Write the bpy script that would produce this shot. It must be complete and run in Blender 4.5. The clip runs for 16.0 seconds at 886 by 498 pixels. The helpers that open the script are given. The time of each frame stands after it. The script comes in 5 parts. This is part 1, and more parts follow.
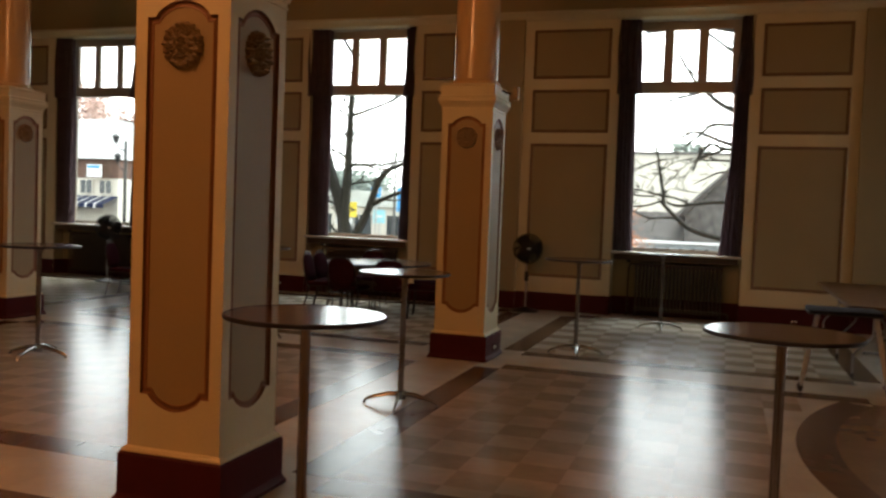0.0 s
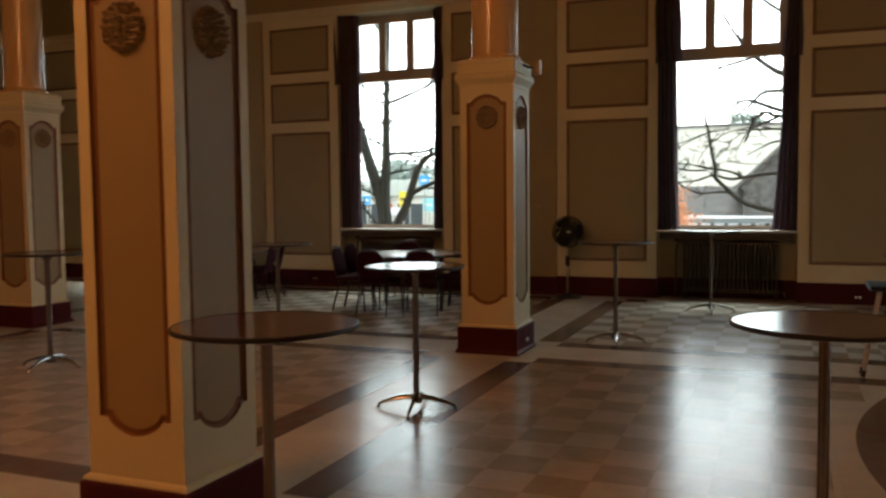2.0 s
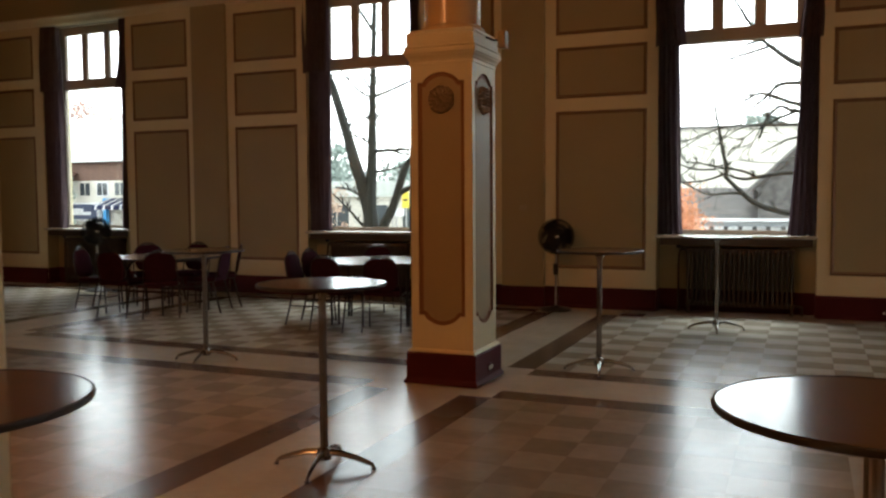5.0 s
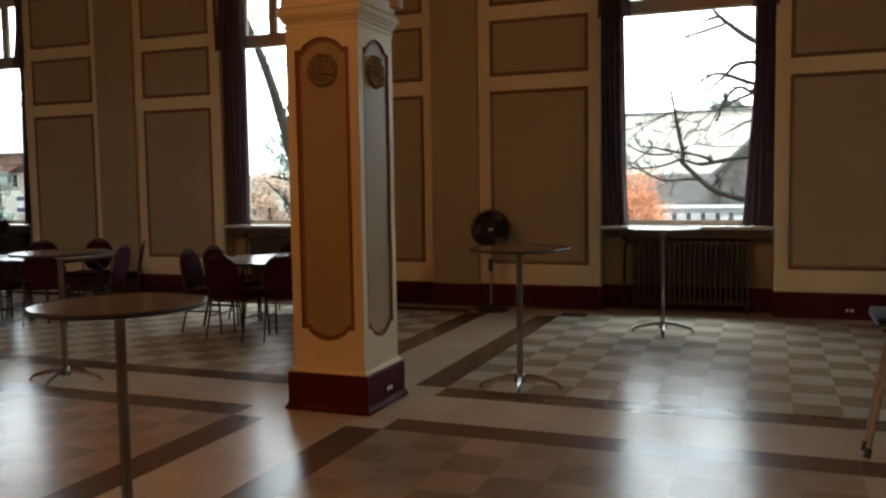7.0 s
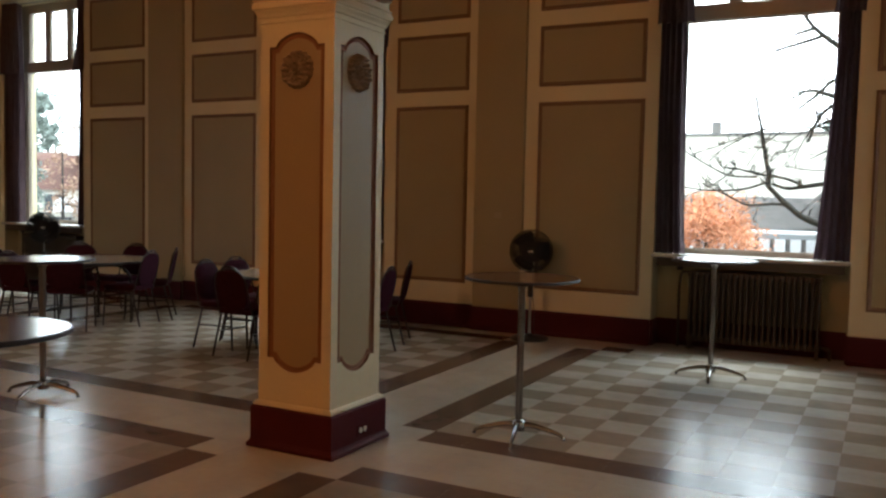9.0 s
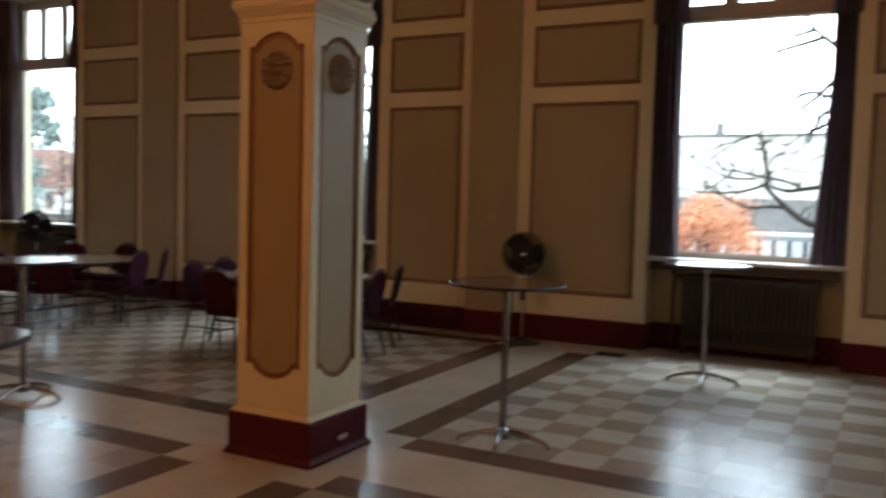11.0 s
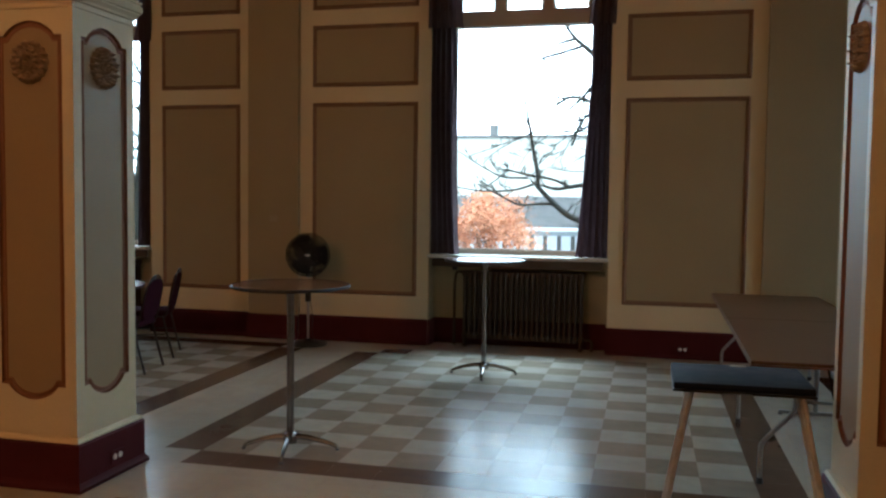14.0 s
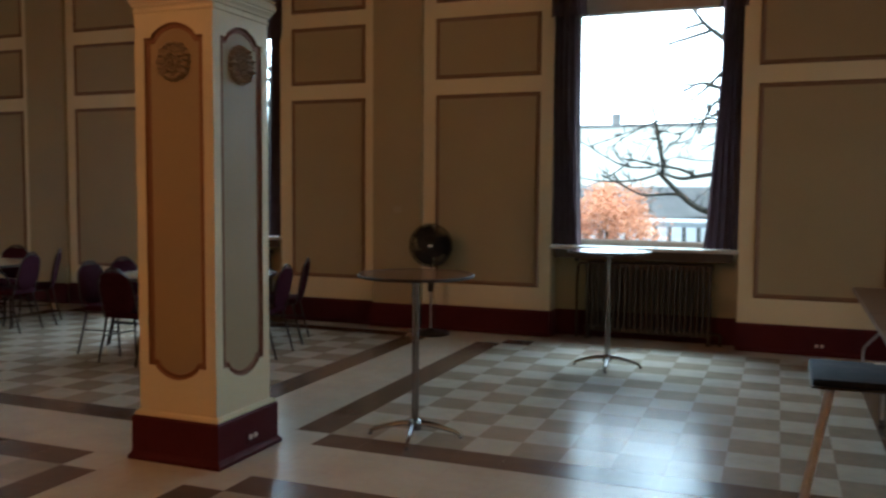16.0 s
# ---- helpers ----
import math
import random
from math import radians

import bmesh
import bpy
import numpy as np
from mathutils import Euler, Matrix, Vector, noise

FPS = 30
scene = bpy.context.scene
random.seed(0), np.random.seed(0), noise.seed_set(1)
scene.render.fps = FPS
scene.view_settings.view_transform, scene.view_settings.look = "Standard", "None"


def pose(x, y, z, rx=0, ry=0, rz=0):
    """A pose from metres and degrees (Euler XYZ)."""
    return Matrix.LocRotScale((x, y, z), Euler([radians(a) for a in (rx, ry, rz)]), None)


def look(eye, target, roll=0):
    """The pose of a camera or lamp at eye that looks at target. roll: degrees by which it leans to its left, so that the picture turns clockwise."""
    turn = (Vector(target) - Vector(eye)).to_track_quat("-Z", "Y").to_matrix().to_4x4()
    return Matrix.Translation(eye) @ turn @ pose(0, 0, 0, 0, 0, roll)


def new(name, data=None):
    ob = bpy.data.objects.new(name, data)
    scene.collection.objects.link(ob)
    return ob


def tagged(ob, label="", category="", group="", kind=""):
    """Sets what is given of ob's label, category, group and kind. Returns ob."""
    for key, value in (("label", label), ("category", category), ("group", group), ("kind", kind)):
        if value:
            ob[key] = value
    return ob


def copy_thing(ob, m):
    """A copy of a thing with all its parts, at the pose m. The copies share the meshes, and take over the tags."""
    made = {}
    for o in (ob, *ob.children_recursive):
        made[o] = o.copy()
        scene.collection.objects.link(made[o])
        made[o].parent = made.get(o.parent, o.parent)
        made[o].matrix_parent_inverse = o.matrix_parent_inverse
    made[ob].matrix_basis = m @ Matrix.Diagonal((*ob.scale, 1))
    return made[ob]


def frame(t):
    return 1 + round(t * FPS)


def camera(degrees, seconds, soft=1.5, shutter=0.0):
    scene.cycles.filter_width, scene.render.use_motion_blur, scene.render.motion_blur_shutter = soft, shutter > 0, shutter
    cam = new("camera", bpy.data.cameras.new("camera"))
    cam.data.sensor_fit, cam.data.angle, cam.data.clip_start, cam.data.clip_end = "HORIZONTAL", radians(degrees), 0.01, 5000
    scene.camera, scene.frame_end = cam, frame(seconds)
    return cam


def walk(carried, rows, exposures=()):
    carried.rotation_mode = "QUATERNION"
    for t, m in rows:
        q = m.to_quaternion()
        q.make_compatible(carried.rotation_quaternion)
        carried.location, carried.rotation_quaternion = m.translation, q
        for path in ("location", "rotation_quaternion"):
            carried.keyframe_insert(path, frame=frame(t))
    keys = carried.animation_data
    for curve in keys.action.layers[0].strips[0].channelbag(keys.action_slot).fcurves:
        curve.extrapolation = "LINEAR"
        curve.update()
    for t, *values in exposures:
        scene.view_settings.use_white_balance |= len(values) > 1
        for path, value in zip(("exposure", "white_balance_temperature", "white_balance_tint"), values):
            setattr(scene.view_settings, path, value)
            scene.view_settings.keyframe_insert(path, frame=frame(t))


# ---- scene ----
cam = camera(55.1, 16.0, soft=2.4, shutter=0.5)
PATH = [
    (0, (1.806, -13.595, 1.552), (1.18, -11.697, 1.461), 2.2),
    (0.5, (1.843, -13.455, 1.565), (1.119, -11.594, 1.454), 0.1),
    (1, (1.885, -13.303, 1.564), (1.093, -11.471, 1.45), 0.3),
    (1.5, (1.937, -13.171, 1.56), (1.113, -11.353, 1.433), 0.8),
    (2, (1.952, -12.976, 1.559), (1.199, -11.127, 1.434), -0.6),
    (2.5, (1.929, -12.718, 1.575), (1.209, -10.854, 1.481), -1.2),
    (3, (1.955, -12.449, 1.569), (1.18, -10.609, 1.462), -0.8),
    (3.2, (1.975, -12.341, 1.564), (1.183, -10.507, 1.48), 0.0),
    (5.3, (1.929, -11.265, 1.53), (1.15, -9.428, 1.407), -0.5),
    (5.5, (1.926, -11.127, 1.537), (1.169, -9.278, 1.443), -0.6),
    (6, (1.946, -10.825, 1.545), (1.237, -8.958, 1.427), -2.1),
    (6.5, (1.988, -10.495, 1.538), (1.261, -8.635, 1.431), 0.0),
    (7, (2.037, -10.208, 1.537), (1.318, -8.348, 1.387), -0.9),
    (7.5, (2.095, -9.907, 1.533), (1.35, -8.058, 1.38), -0.4),
    (8, (2.231, -9.667, 1.551), (1.38, -7.863, 1.401), 1.1),
    (8.5, (2.321, -9.438, 1.552), (1.434, -7.652, 1.409), -0.2),
    (8.7, (2.359, -9.339, 1.561), (1.449, -7.561, 1.447), 0.7),
    (10.8, (2.466, -9.094, 1.583), (1.473, -7.364, 1.438), 0.8),
    (11, (2.463, -9.1, 1.599), (1.528, -7.336, 1.477), 1.5),
    (11.5, (2.49, -9.073, 1.602), (1.918, -7.159, 1.521), 2.1),
    (12, (2.501, -9.069, 1.598), (2.091, -7.113, 1.512), 1.1),
    (12.5, (2.501, -9.075, 1.598), (2.081, -7.122, 1.506), 1.1),
    (13, (2.49, -9.08, 1.603), (2.029, -7.136, 1.504), 0.6),
    (13.5, (2.463, -9.067, 1.59), (2.014, -7.121, 1.494), 0.6),
    (14, (2.472, -9.082, 1.595), (2.005, -7.14, 1.484), 0.7),
    (14.5, (2.471, -9.076, 1.595), (1.964, -7.145, 1.472), 0.6),
    (15, (2.454, -9.087, 1.593), (1.874, -7.176, 1.479), 0.4),
    (15.5, (2.453, -9.09, 1.589), (1.835, -7.192, 1.466), 0.3),
    (16, (2.445, -9.098, 1.589), (1.712, -7.242, 1.455), 0.4),
]
LIGHTNESS = [(0, 2.87, 6450, 5), (3.2, 2.92, 6100, 0), (5.3, 3.07, 6200, 4), (7.5, 2.99, 6050, 4), (8.7, 3.22, 5900, 4), (10.8, 3.39, 5600, 3), (12, 3.34, 4950, -5), (16, 3.34, 4950, -4)]
walk(cam, [(t, look(eye, target, roll)) for t, eye, target, roll in PATH], LIGHTNESS)

# ---- world, sun, lamps, exposure ----
world = bpy.data.worlds.new("world")
scene.world = world
world.use_nodes = True
wn = world.node_tree
sky = wn.nodes.new("ShaderNodeTexSky")
sky.sky_type, sky.sun_disc = "NISHITA", False
sky.sun_elevation, sky.sun_rotation = radians(66), radians(10)
sky.air_density, sky.dust_density, sky.ozone_density = 1.0, 1.0, 1.0
cloud = wn.nodes.new("ShaderNodeHueSaturation")      # a high overcast: the sky's blue is mostly veiled
cloud.inputs["Saturation"].default_value = 0.1
wn.links.new(sky.outputs["Color"], cloud.inputs["Color"])
wn.links.new(cloud.outputs["Color"], wn.nodes["Background"].inputs["Color"])
wn.nodes["Background"].inputs["Strength"].default_value = 0.15

sun = new("sun", bpy.data.lights.new("sun", "SUN"))
sun.data.energy, sun.data.angle, sun.data.color = 0.5, radians(30), (1.0, 0.97, 0.92)
sun.matrix_world = look((-3.4, 19, 43.5), (0, 0, 0))



# ---- materials ----
def material(name, colour, rough=0.6, metal=0.0, vary=0.12, scale=3.0, fine=60.0, bump=0.05, spec=0.5, per_piece=0.0, coat=0.0, uneven=0.2):
    """A painted, woven or worn surface: colour that varies at two scales, uneven gloss and fine relief."""
    m = bpy.data.materials.new(name)
    m.use_nodes = True
    t = m.node_tree
    b = t.nodes["Principled BSDF"]
    b.inputs["Metallic"].default_value = metal
    b.inputs["Specular IOR Level"].default_value = spec
    b.inputs["Coat Weight"].default_value = coat
    b.inputs["Coat Roughness"].default_value = 0.12
    pos = t.nodes.new("ShaderNodeNewGeometry")
    big, small = t.nodes.new("ShaderNodeTexNoise"), t.nodes.new("ShaderNodeTexNoise")
    big.inputs["Scale"].default_value, big.inputs["Detail"].default_value = scale, 6
    small.inputs["Scale"].default_value, small.inputs["Detail"].default_value = fine, 4
    for n in (big, small):
        t.links.new(pos.outputs["Position"], n.inputs["Vector"])
    mix = t.nodes.new("ShaderNodeMath")
    mix.operation = "MULTIPLY_ADD"
    t.links.new(small.outputs["Fac"], mix.inputs[0])
    mix.inputs[1].default_value = 0.45
    t.links.new(big.outputs["Fac"], mix.inputs[2])
    ramp = t.nodes.new("ShaderNodeMapRange")
    ramp.inputs["From Min"].default_value, ramp.inputs["From Max"].default_value = 0.4, 1.05
    ramp.inputs["To Min"].default_value, ramp.inputs["To Max"].default_value = 1 - vary, 1 + vary
    t.links.new(mix.outputs[0], ramp.inputs["Value"])
    value = ramp.outputs["Result"]
    if per_piece:
        info = t.nodes.new("ShaderNodeObjectInfo")
        both = t.nodes.new("ShaderNodeMath")
        both.operation = "ADD"
        t.links.new(info.outputs["Random"], both.inputs[0])
        t.links.new(pos.outputs["Random Per Island"], both.inputs[1])
        wrap = t.nodes.new("ShaderNodeMath")
        wrap.operation = "FRACT"
        t.links.new(both.outputs[0], wrap.inputs[0])
        span = t.nodes.new("ShaderNodeMapRange")
        span.inputs["To Min"].default_value, span.inputs["To Max"].default_value = 1 - per_piece, 1 + per_piece
        t.links.new(wrap.outputs[0], span.inputs["Value"])
        times = t.nodes.new("ShaderNodeMath")
        times.operation = "MULTIPLY"
        t.links.new(value, times.inputs[0])
        t.links.new(span.outputs["Result"], times.inputs[1])
        value = times.outputs[0]
    tint = t.nodes.new("ShaderNodeVectorMath")
    tint.operation = "SCALE"
    tint.inputs[0].default_value = colour
    t.links.new(value, tint.inputs["Scale"])
    t.links.new(tint.outputs[0], b.inputs["Base Color"])
    gloss = t.nodes.new("ShaderNodeMapRange")
    gloss.inputs["To Min"].default_value, gloss.inputs["To Max"].default_value = rough * (1 - uneven), min(1.0, rough * (1 + uneven))
    t.links.new(big.outputs["Fac"], gloss.inputs["Value"])
    t.links.new(gloss.outputs["Result"], b.inputs["Roughness"])
    if bump:
        rel = t.nodes.new("ShaderNodeBump")
        rel.inputs["Strength"].default_value, rel.inputs["Distance"].default_value = bump, 0.004
        t.links.new(small.outputs["Fac"], rel.inputs["Height"])
        t.links.new(rel.outputs["Normal"], b.inputs["Normal"])
    return m


def glowing(name, colour, strength):
    m = bpy.data.materials.new(name)
    m.use_nodes = True
    b = m.node_tree.nodes["Principled BSDF"]
    b.inputs["Base Color"].default_value = (*colour, 1)
    b.inputs["Emission Color"].default_value = (*colour, 1)
    b.inputs["Emission Strength"].default_value = strength
    return m


def glass_material():
    """Clear thin glass: light passes straight through, with a faint mirror on top."""
    m = bpy.data.materials.new("window_glass")
    m.use_nodes = True
    t = m.node_tree
    t.nodes.remove(t.nodes["Principled BSDF"])
    clear, shine, mix = t.nodes.new("ShaderNodeBsdfTransparent"), t.nodes.new("ShaderNodeBsdfGlossy"), t.nodes.new("ShaderNodeMixShader")
    clear.inputs["Color"].default_value = (0.95, 0.97, 0.96, 1)
    shine.inputs["Roughness"].default_value = 0.02
    mix.inputs["Fac"].default_value = 0.05
    t.links.new(clear.outputs[0], mix.inputs[1])
    t.links.new(shine.outputs[0], mix.inputs[2])
    t.links.new(mix.outputs[0], t.nodes["Material Output"].inputs["Surface"])
    return m


CREAM = material("cream_paint", (0.58, 0.515, 0.325), 0.5, vary=0.09, scale=1.2, fine=90)
TAN = material("tan_paint", (0.288, 0.236, 0.124), 0.55, vary=0.10, scale=1.0, fine=90)
# the wall tan again, with the lamp's warm redness put into the colour
PILLAR_TAN = material("lamp_warmed_tan_paint", (0.286, 0.213, 0.106), 0.5, vary=0.07, scale=1.0, fine=90)
RUST = material("rust_paint", (0.20, 0.085, 0.035), 0.5, vary=0.1, scale=4)
OLIVE = material("brown_trim_paint", (0.16, 0.092, 0.045), 0.5, vary=0.1, scale=4)
MAROON = material("maroon_gloss_paint", (0.064, 0.0125, 0.0155), 0.5, vary=0.15, scale=5, spec=0.06)
# unseen ceiling, its colour lightened to bounce fill light into dark areas
CEILING = material("ceiling_plaster", (0.50, 0.42, 0.28), 0.85, vary=0.06, scale=0.8)
GILT = material("old_gilt_plaster", (0.28, 0.215, 0.14), 0.5, vary=0.2, scale=25, fine=150, bump=0.3)
COLUMN = material("column_gloss_paint", (0.52, 0.36, 0.18), 0.22, vary=0.06, scale=2)
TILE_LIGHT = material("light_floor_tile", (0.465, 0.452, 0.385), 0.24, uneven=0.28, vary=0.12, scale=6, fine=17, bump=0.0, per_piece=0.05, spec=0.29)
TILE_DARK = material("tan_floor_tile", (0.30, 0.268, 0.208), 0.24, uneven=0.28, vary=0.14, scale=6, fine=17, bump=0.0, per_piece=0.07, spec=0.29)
# southern tile pair: less contrast, the lamp's warm brown put into the colours
TILE_BUFF = material("warmed_buff_floor_tile", (0.365, 0.31, 0.235), 0.24, uneven=0.28, vary=0.12, scale=6, fine=17, bump=0.0, per_piece=0.06, spec=0.29)
TILE_BROWN = material("warmed_fawn_floor_tile", (0.295, 0.245, 0.18), 0.24, uneven=0.28, vary=0.14, scale=6, fine=17, bump=0.0, per_piece=0.07, spec=0.29)
TILE_BAND = material("brown_floor_tile", (0.125, 0.085, 0.058), 0.22, vary=0.12, scale=6, fine=17, bump=0.0, per_piece=0.05, spec=0.29)
TILE_PLAIN = material("plain_cream_floor_tile", (0.46, 0.425, 0.35), 0.235, vary=0.12, scale=2.5, fine=17, bump=0.0, uneven=0.22, per_piece=0.03, spec=0.29)
TILE_DISC = material("brown_disc_floor_tile", (0.2, 0.14, 0.08), 0.2, vary=0.1, scale=4, fine=17, bump=0.0)
SCREED = material("floor_screed", (0.10, 0.085, 0.07), 0.7, vary=0.1)
LAMINATE = material("brown_wood_laminate", (0.075, 0.032, 0.02), 0.17, vary=0.22, scale=9, fine=140, bump=0.01)
RIM = material("black_rubber_edging", (0.012, 0.010, 0.010), 0.45, vary=0.1)
CHROME = material("worn_chrome", (0.255, 0.25, 0.24), 0.22, metal=1.0, vary=0.1, scale=14)
STEEL = material("brushed_steel", (0.42, 0.41, 0.39), 0.42, metal=1.0, vary=0.12, scale=14)
BLACK = material("black_plastic", (0.014, 0.014, 0.015), 0.4, vary=0.2)
BLADE = material("dull_black_blade", (0.010, 0.010, 0.010), 0.8, vary=0.2, spec=0.1)
GRILLE = material("dull_grey_wire", (0.03, 0.03, 0.03), 0.75, vary=0.2, spec=0.15)
LEG_GREY = material("grey_painted_steel", (0.30, 0.32, 0.33), 0.45, metal=0.0, vary=0.12, scale=14)
LEG_WORN = material("worn_grey_leg_enamel", (0.41, 0.41, 0.395), 0.4, metal=0.0, vary=0.22, scale=18)
VINYL = material("blue_black_vinyl", (0.009, 0.014, 0.026), 0.6, vary=0.2, scale=12, bump=0.15, spec=0.18)
CURTAIN = material("plum_curtain_cloth", (0.155, 0.118, 0.132), 0.85, vary=0.22, scale=8, fine=220, bump=0.2, spec=0.2)
UPHOLSTERY = material("maroon_chair_fabric", (0.036, 0.0105, 0.018), 0.9, vary=0.22, scale=20, fine=300, bump=0.1, spec=0.02)
CHAIR_FRAME = material("dark_bronze_chair_frame", (0.030, 0.022, 0.018), 0.35, metal=0.6, vary=0.15)
IRON = material("bronze_radiator_paint", (0.052, 0.035, 0.022), 0.6, vary=0.25, scale=10, spec=0.3)
SILL = material("grey_painted_sill", (0.42, 0.40, 0.36), 0.25, vary=0.1, scale=5)
# taupe paint, with some of the window glare put into the colour
FRAME = material("taupe_window_frame_paint", (0.38, 0.33, 0.265), 0.5, vary=0.08)
WHITE = material("white_plastic", (0.7, 0.68, 0.62), 0.4, vary=0.05)
WHITE_TAN = material("painted_over_plate", (0.315, 0.265, 0.16), 0.45, vary=0.05)
TABLETOP = material("tan_table_laminate", (0.13, 0.068, 0.036), 0.33, vary=0.06, scale=2.5, fine=12, bump=0.0, uneven=0.0, spec=0.28)
LINEN = material("pale_table_laminate", (0.36, 0.27, 0.2), 0.18, vary=0.1, scale=6, bump=0.02)
GLASS = glass_material()
# globes of the added, unseen lamps; the second only fills in the right side
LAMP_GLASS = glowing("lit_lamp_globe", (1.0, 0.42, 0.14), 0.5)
LAMP_FILL = glowing("fill_lamp_globe", (1.0, 0.45, 0.17), 1.0)
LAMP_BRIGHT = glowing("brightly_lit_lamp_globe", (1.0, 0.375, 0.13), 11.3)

# ---- mesh helpers ----


def part(name, bm, mat, parent=None, label="", smooth=False):
    """Links a bmesh as one mesh object under a thing or a part."""
    me = bpy.data.meshes.new(name)
    bm.normal_update()
    bm.to_mesh(me)
    bm.free()
    for m in mat if isinstance(mat, (list, tuple)) else (mat,):
        me.materials.append(m)
    if smooth:
        me.shade_smooth()
        me.set_sharp_from_angle(angle=radians(38))
    ob = new(name, me)
    ob.parent = parent
    return tagged(ob, label=label)


def thing(name, label, category, m=None, group="", kind=""):
    ob = new(name)
    ob.empty_display_size = 0.1
    if m is not None:
        ob.matrix_basis = m
    return tagged(ob, label, category, group, kind)


def add_box(bm, x0, x1, y0, y1, z0, z1, bevel=0.0, m=None):
    mat = Matrix.Translation(((x0 + x1) / 2, (y0 + y1) / 2, (z0 + z1) / 2)) @ Matrix.Diagonal((abs(x1 - x0), abs(y1 - y0), abs(z1 - z0), 1))
    verts = bmesh.ops.create_cube(bm, size=1, matrix=(m or Matrix()) @ mat)["verts"]
    if bevel:
        edges = list({e for v in verts for e in v.link_edges})
        bmesh.ops.bevel(bm, geom=edges, offset=bevel, segments=2, profile=0.6, affect="EDGES")
    return bm


def box(*a, bevel=0.0, m=None):
    return add_box(bmesh.new(), *a, bevel=bevel, m=m)


def add_lathe(bm, profile, steps=24, m=None, closed=False):
    """Turns (radius, height) pairs round z."""
    m = m or Matrix()
    rings = []
    for r, z in profile:
        if r < 1e-6:
            rings.append([bm.verts.new(m @ Vector((0, 0, z)))])
        else:
            rings.append([bm.verts.new(m @ Vector((r * math.cos(2 * math.pi * i / steps), r * math.sin(2 * math.pi * i / steps), z))) for i in range(steps)])
    pairs = list(zip(rings, rings[1:]))
    if closed:
        pairs.append((rings[-1], rings[0]))
    for a, b in pairs:
        for i in range(steps):
            j = (i + 1) % steps
            if len(a) == 1 and len(b) > 1:
                bm.faces.new((a[0], b[i], b[j]))
            elif len(b) == 1 and len(a) > 1:
                bm.faces.new((a[i], b[0], a[j]))
            elif len(a) > 1:
                bm.faces.new((a[i], b[i], b[j], a[j]))
    bmesh.ops.recalc_face_normals(bm, faces=bm.faces[:])
    return bm


def lathe(profile, steps=24, m=None, closed=False):
    return add_lathe(bmesh.new(), profile, steps, m, closed)


def add_tube(bm, points, radius, steps=8, flat=1.0):
    """A tube along points; radius may be a list."""
    pts = [Vector(p) for p in points]
    radii = radius if isinstance(radius, (list, tuple)) else [radius] * len(pts)
    rings, side = [], None
    for i, p in enumerate(pts):
        d = (pts[min(i + 1, len(pts) - 1)] - pts[max(i - 1, 0)]).normalized()
        if side is None:
            side = d.orthogonal().normalized()
        side = (side - d * side.dot(d)).normalized()
        up = d.cross(side)
        rings.append([bm.verts.new(p + radii[i] * (math.cos(2 * math.pi * k / steps) * side + flat * math.sin(2 * math.pi * k / steps) * up)) for k in range(steps)])
    for a, b in zip(rings, rings[1:]):
        for k in range(steps):
            bm.faces.new((a[k], a[(k + 1) % steps], b[(k + 1) % steps], b[k]))
    bm.faces.new(rings[0][::-1])
    bm.faces.new(rings[-1])
    return bm


def tube(points, radius, steps=8, flat=1.0):
    return add_tube(bmesh.new(), points, radius, steps, flat)


def bend(points, n=6):
    """A rounded line through points: each corner becomes an arc."""
    pts = [Vector(p) for p in points]
    out = [pts[0]]
    for a, b, c in zip(pts, pts[1:], pts[2:]):
        p, q = b + (a - b) * 0.35, b + (c - b) * 0.35
        out += [(p * (1 - s) + b * s) * (1 - s) + (b * (1 - s) + q * s) * s for s in [i / n for i in range(n + 1)]]
    return out + [pts[-1]]


def offset_loop(loop, d):
    """A closed 2D loop, counter-clockwise, moved inwards by d."""
    out, n = [], len(loop)
    for i in range(n):
        (ax, ay), (bx, by), (cx, cy) = loop[i - 1], loop[i], loop[(i + 1) % n]
        u, v = Vector((bx - ax, by - ay)).normalized(), Vector((cx - bx, cy - by)).normalized()
        nu, nv = Vector((-u.y, u.x)), Vector((-v.y, v.x))
        k = (nu + nv) / max(0.35, 1 + nu.dot(nv))
        out.append((bx + k.x * d, by + k.y * d))
    return out


def moulding(loop, m, profile):
    """A moulding round a closed 2D loop (x, z), standing out towards -y: profile of (inset, height) pairs."""
    bm = bmesh.new()
    rings = [[bm.verts.new(m @ Vector((x, -h, z))) for x, z in offset_loop(loop, d)] for d, h in profile]
    n = len(loop)
    for a, b in zip(rings, rings[1:]):
        for i in range(n):
            bm.faces.new((a[i], a[(i + 1) % n], b[(i + 1) % n], b[i]))
    return bm


def plate(loop, m, h):
    bm = bmesh.new()
    bm.faces.new([bm.verts.new(m @ Vector((x, -h, z))) for x, z in loop])
    return bm


def rect(x0, x1, z0, z1):
    return [(x0, z0), (x1, z0), (x1, z1), (x0, z1)]


def grid_faces(bm, rows):
    for a, b in zip(rows, rows[1:]):
        for i in range(len(a) - 1):
            bm.faces.new((a[i], a[i + 1], b[i + 1], b[i]))


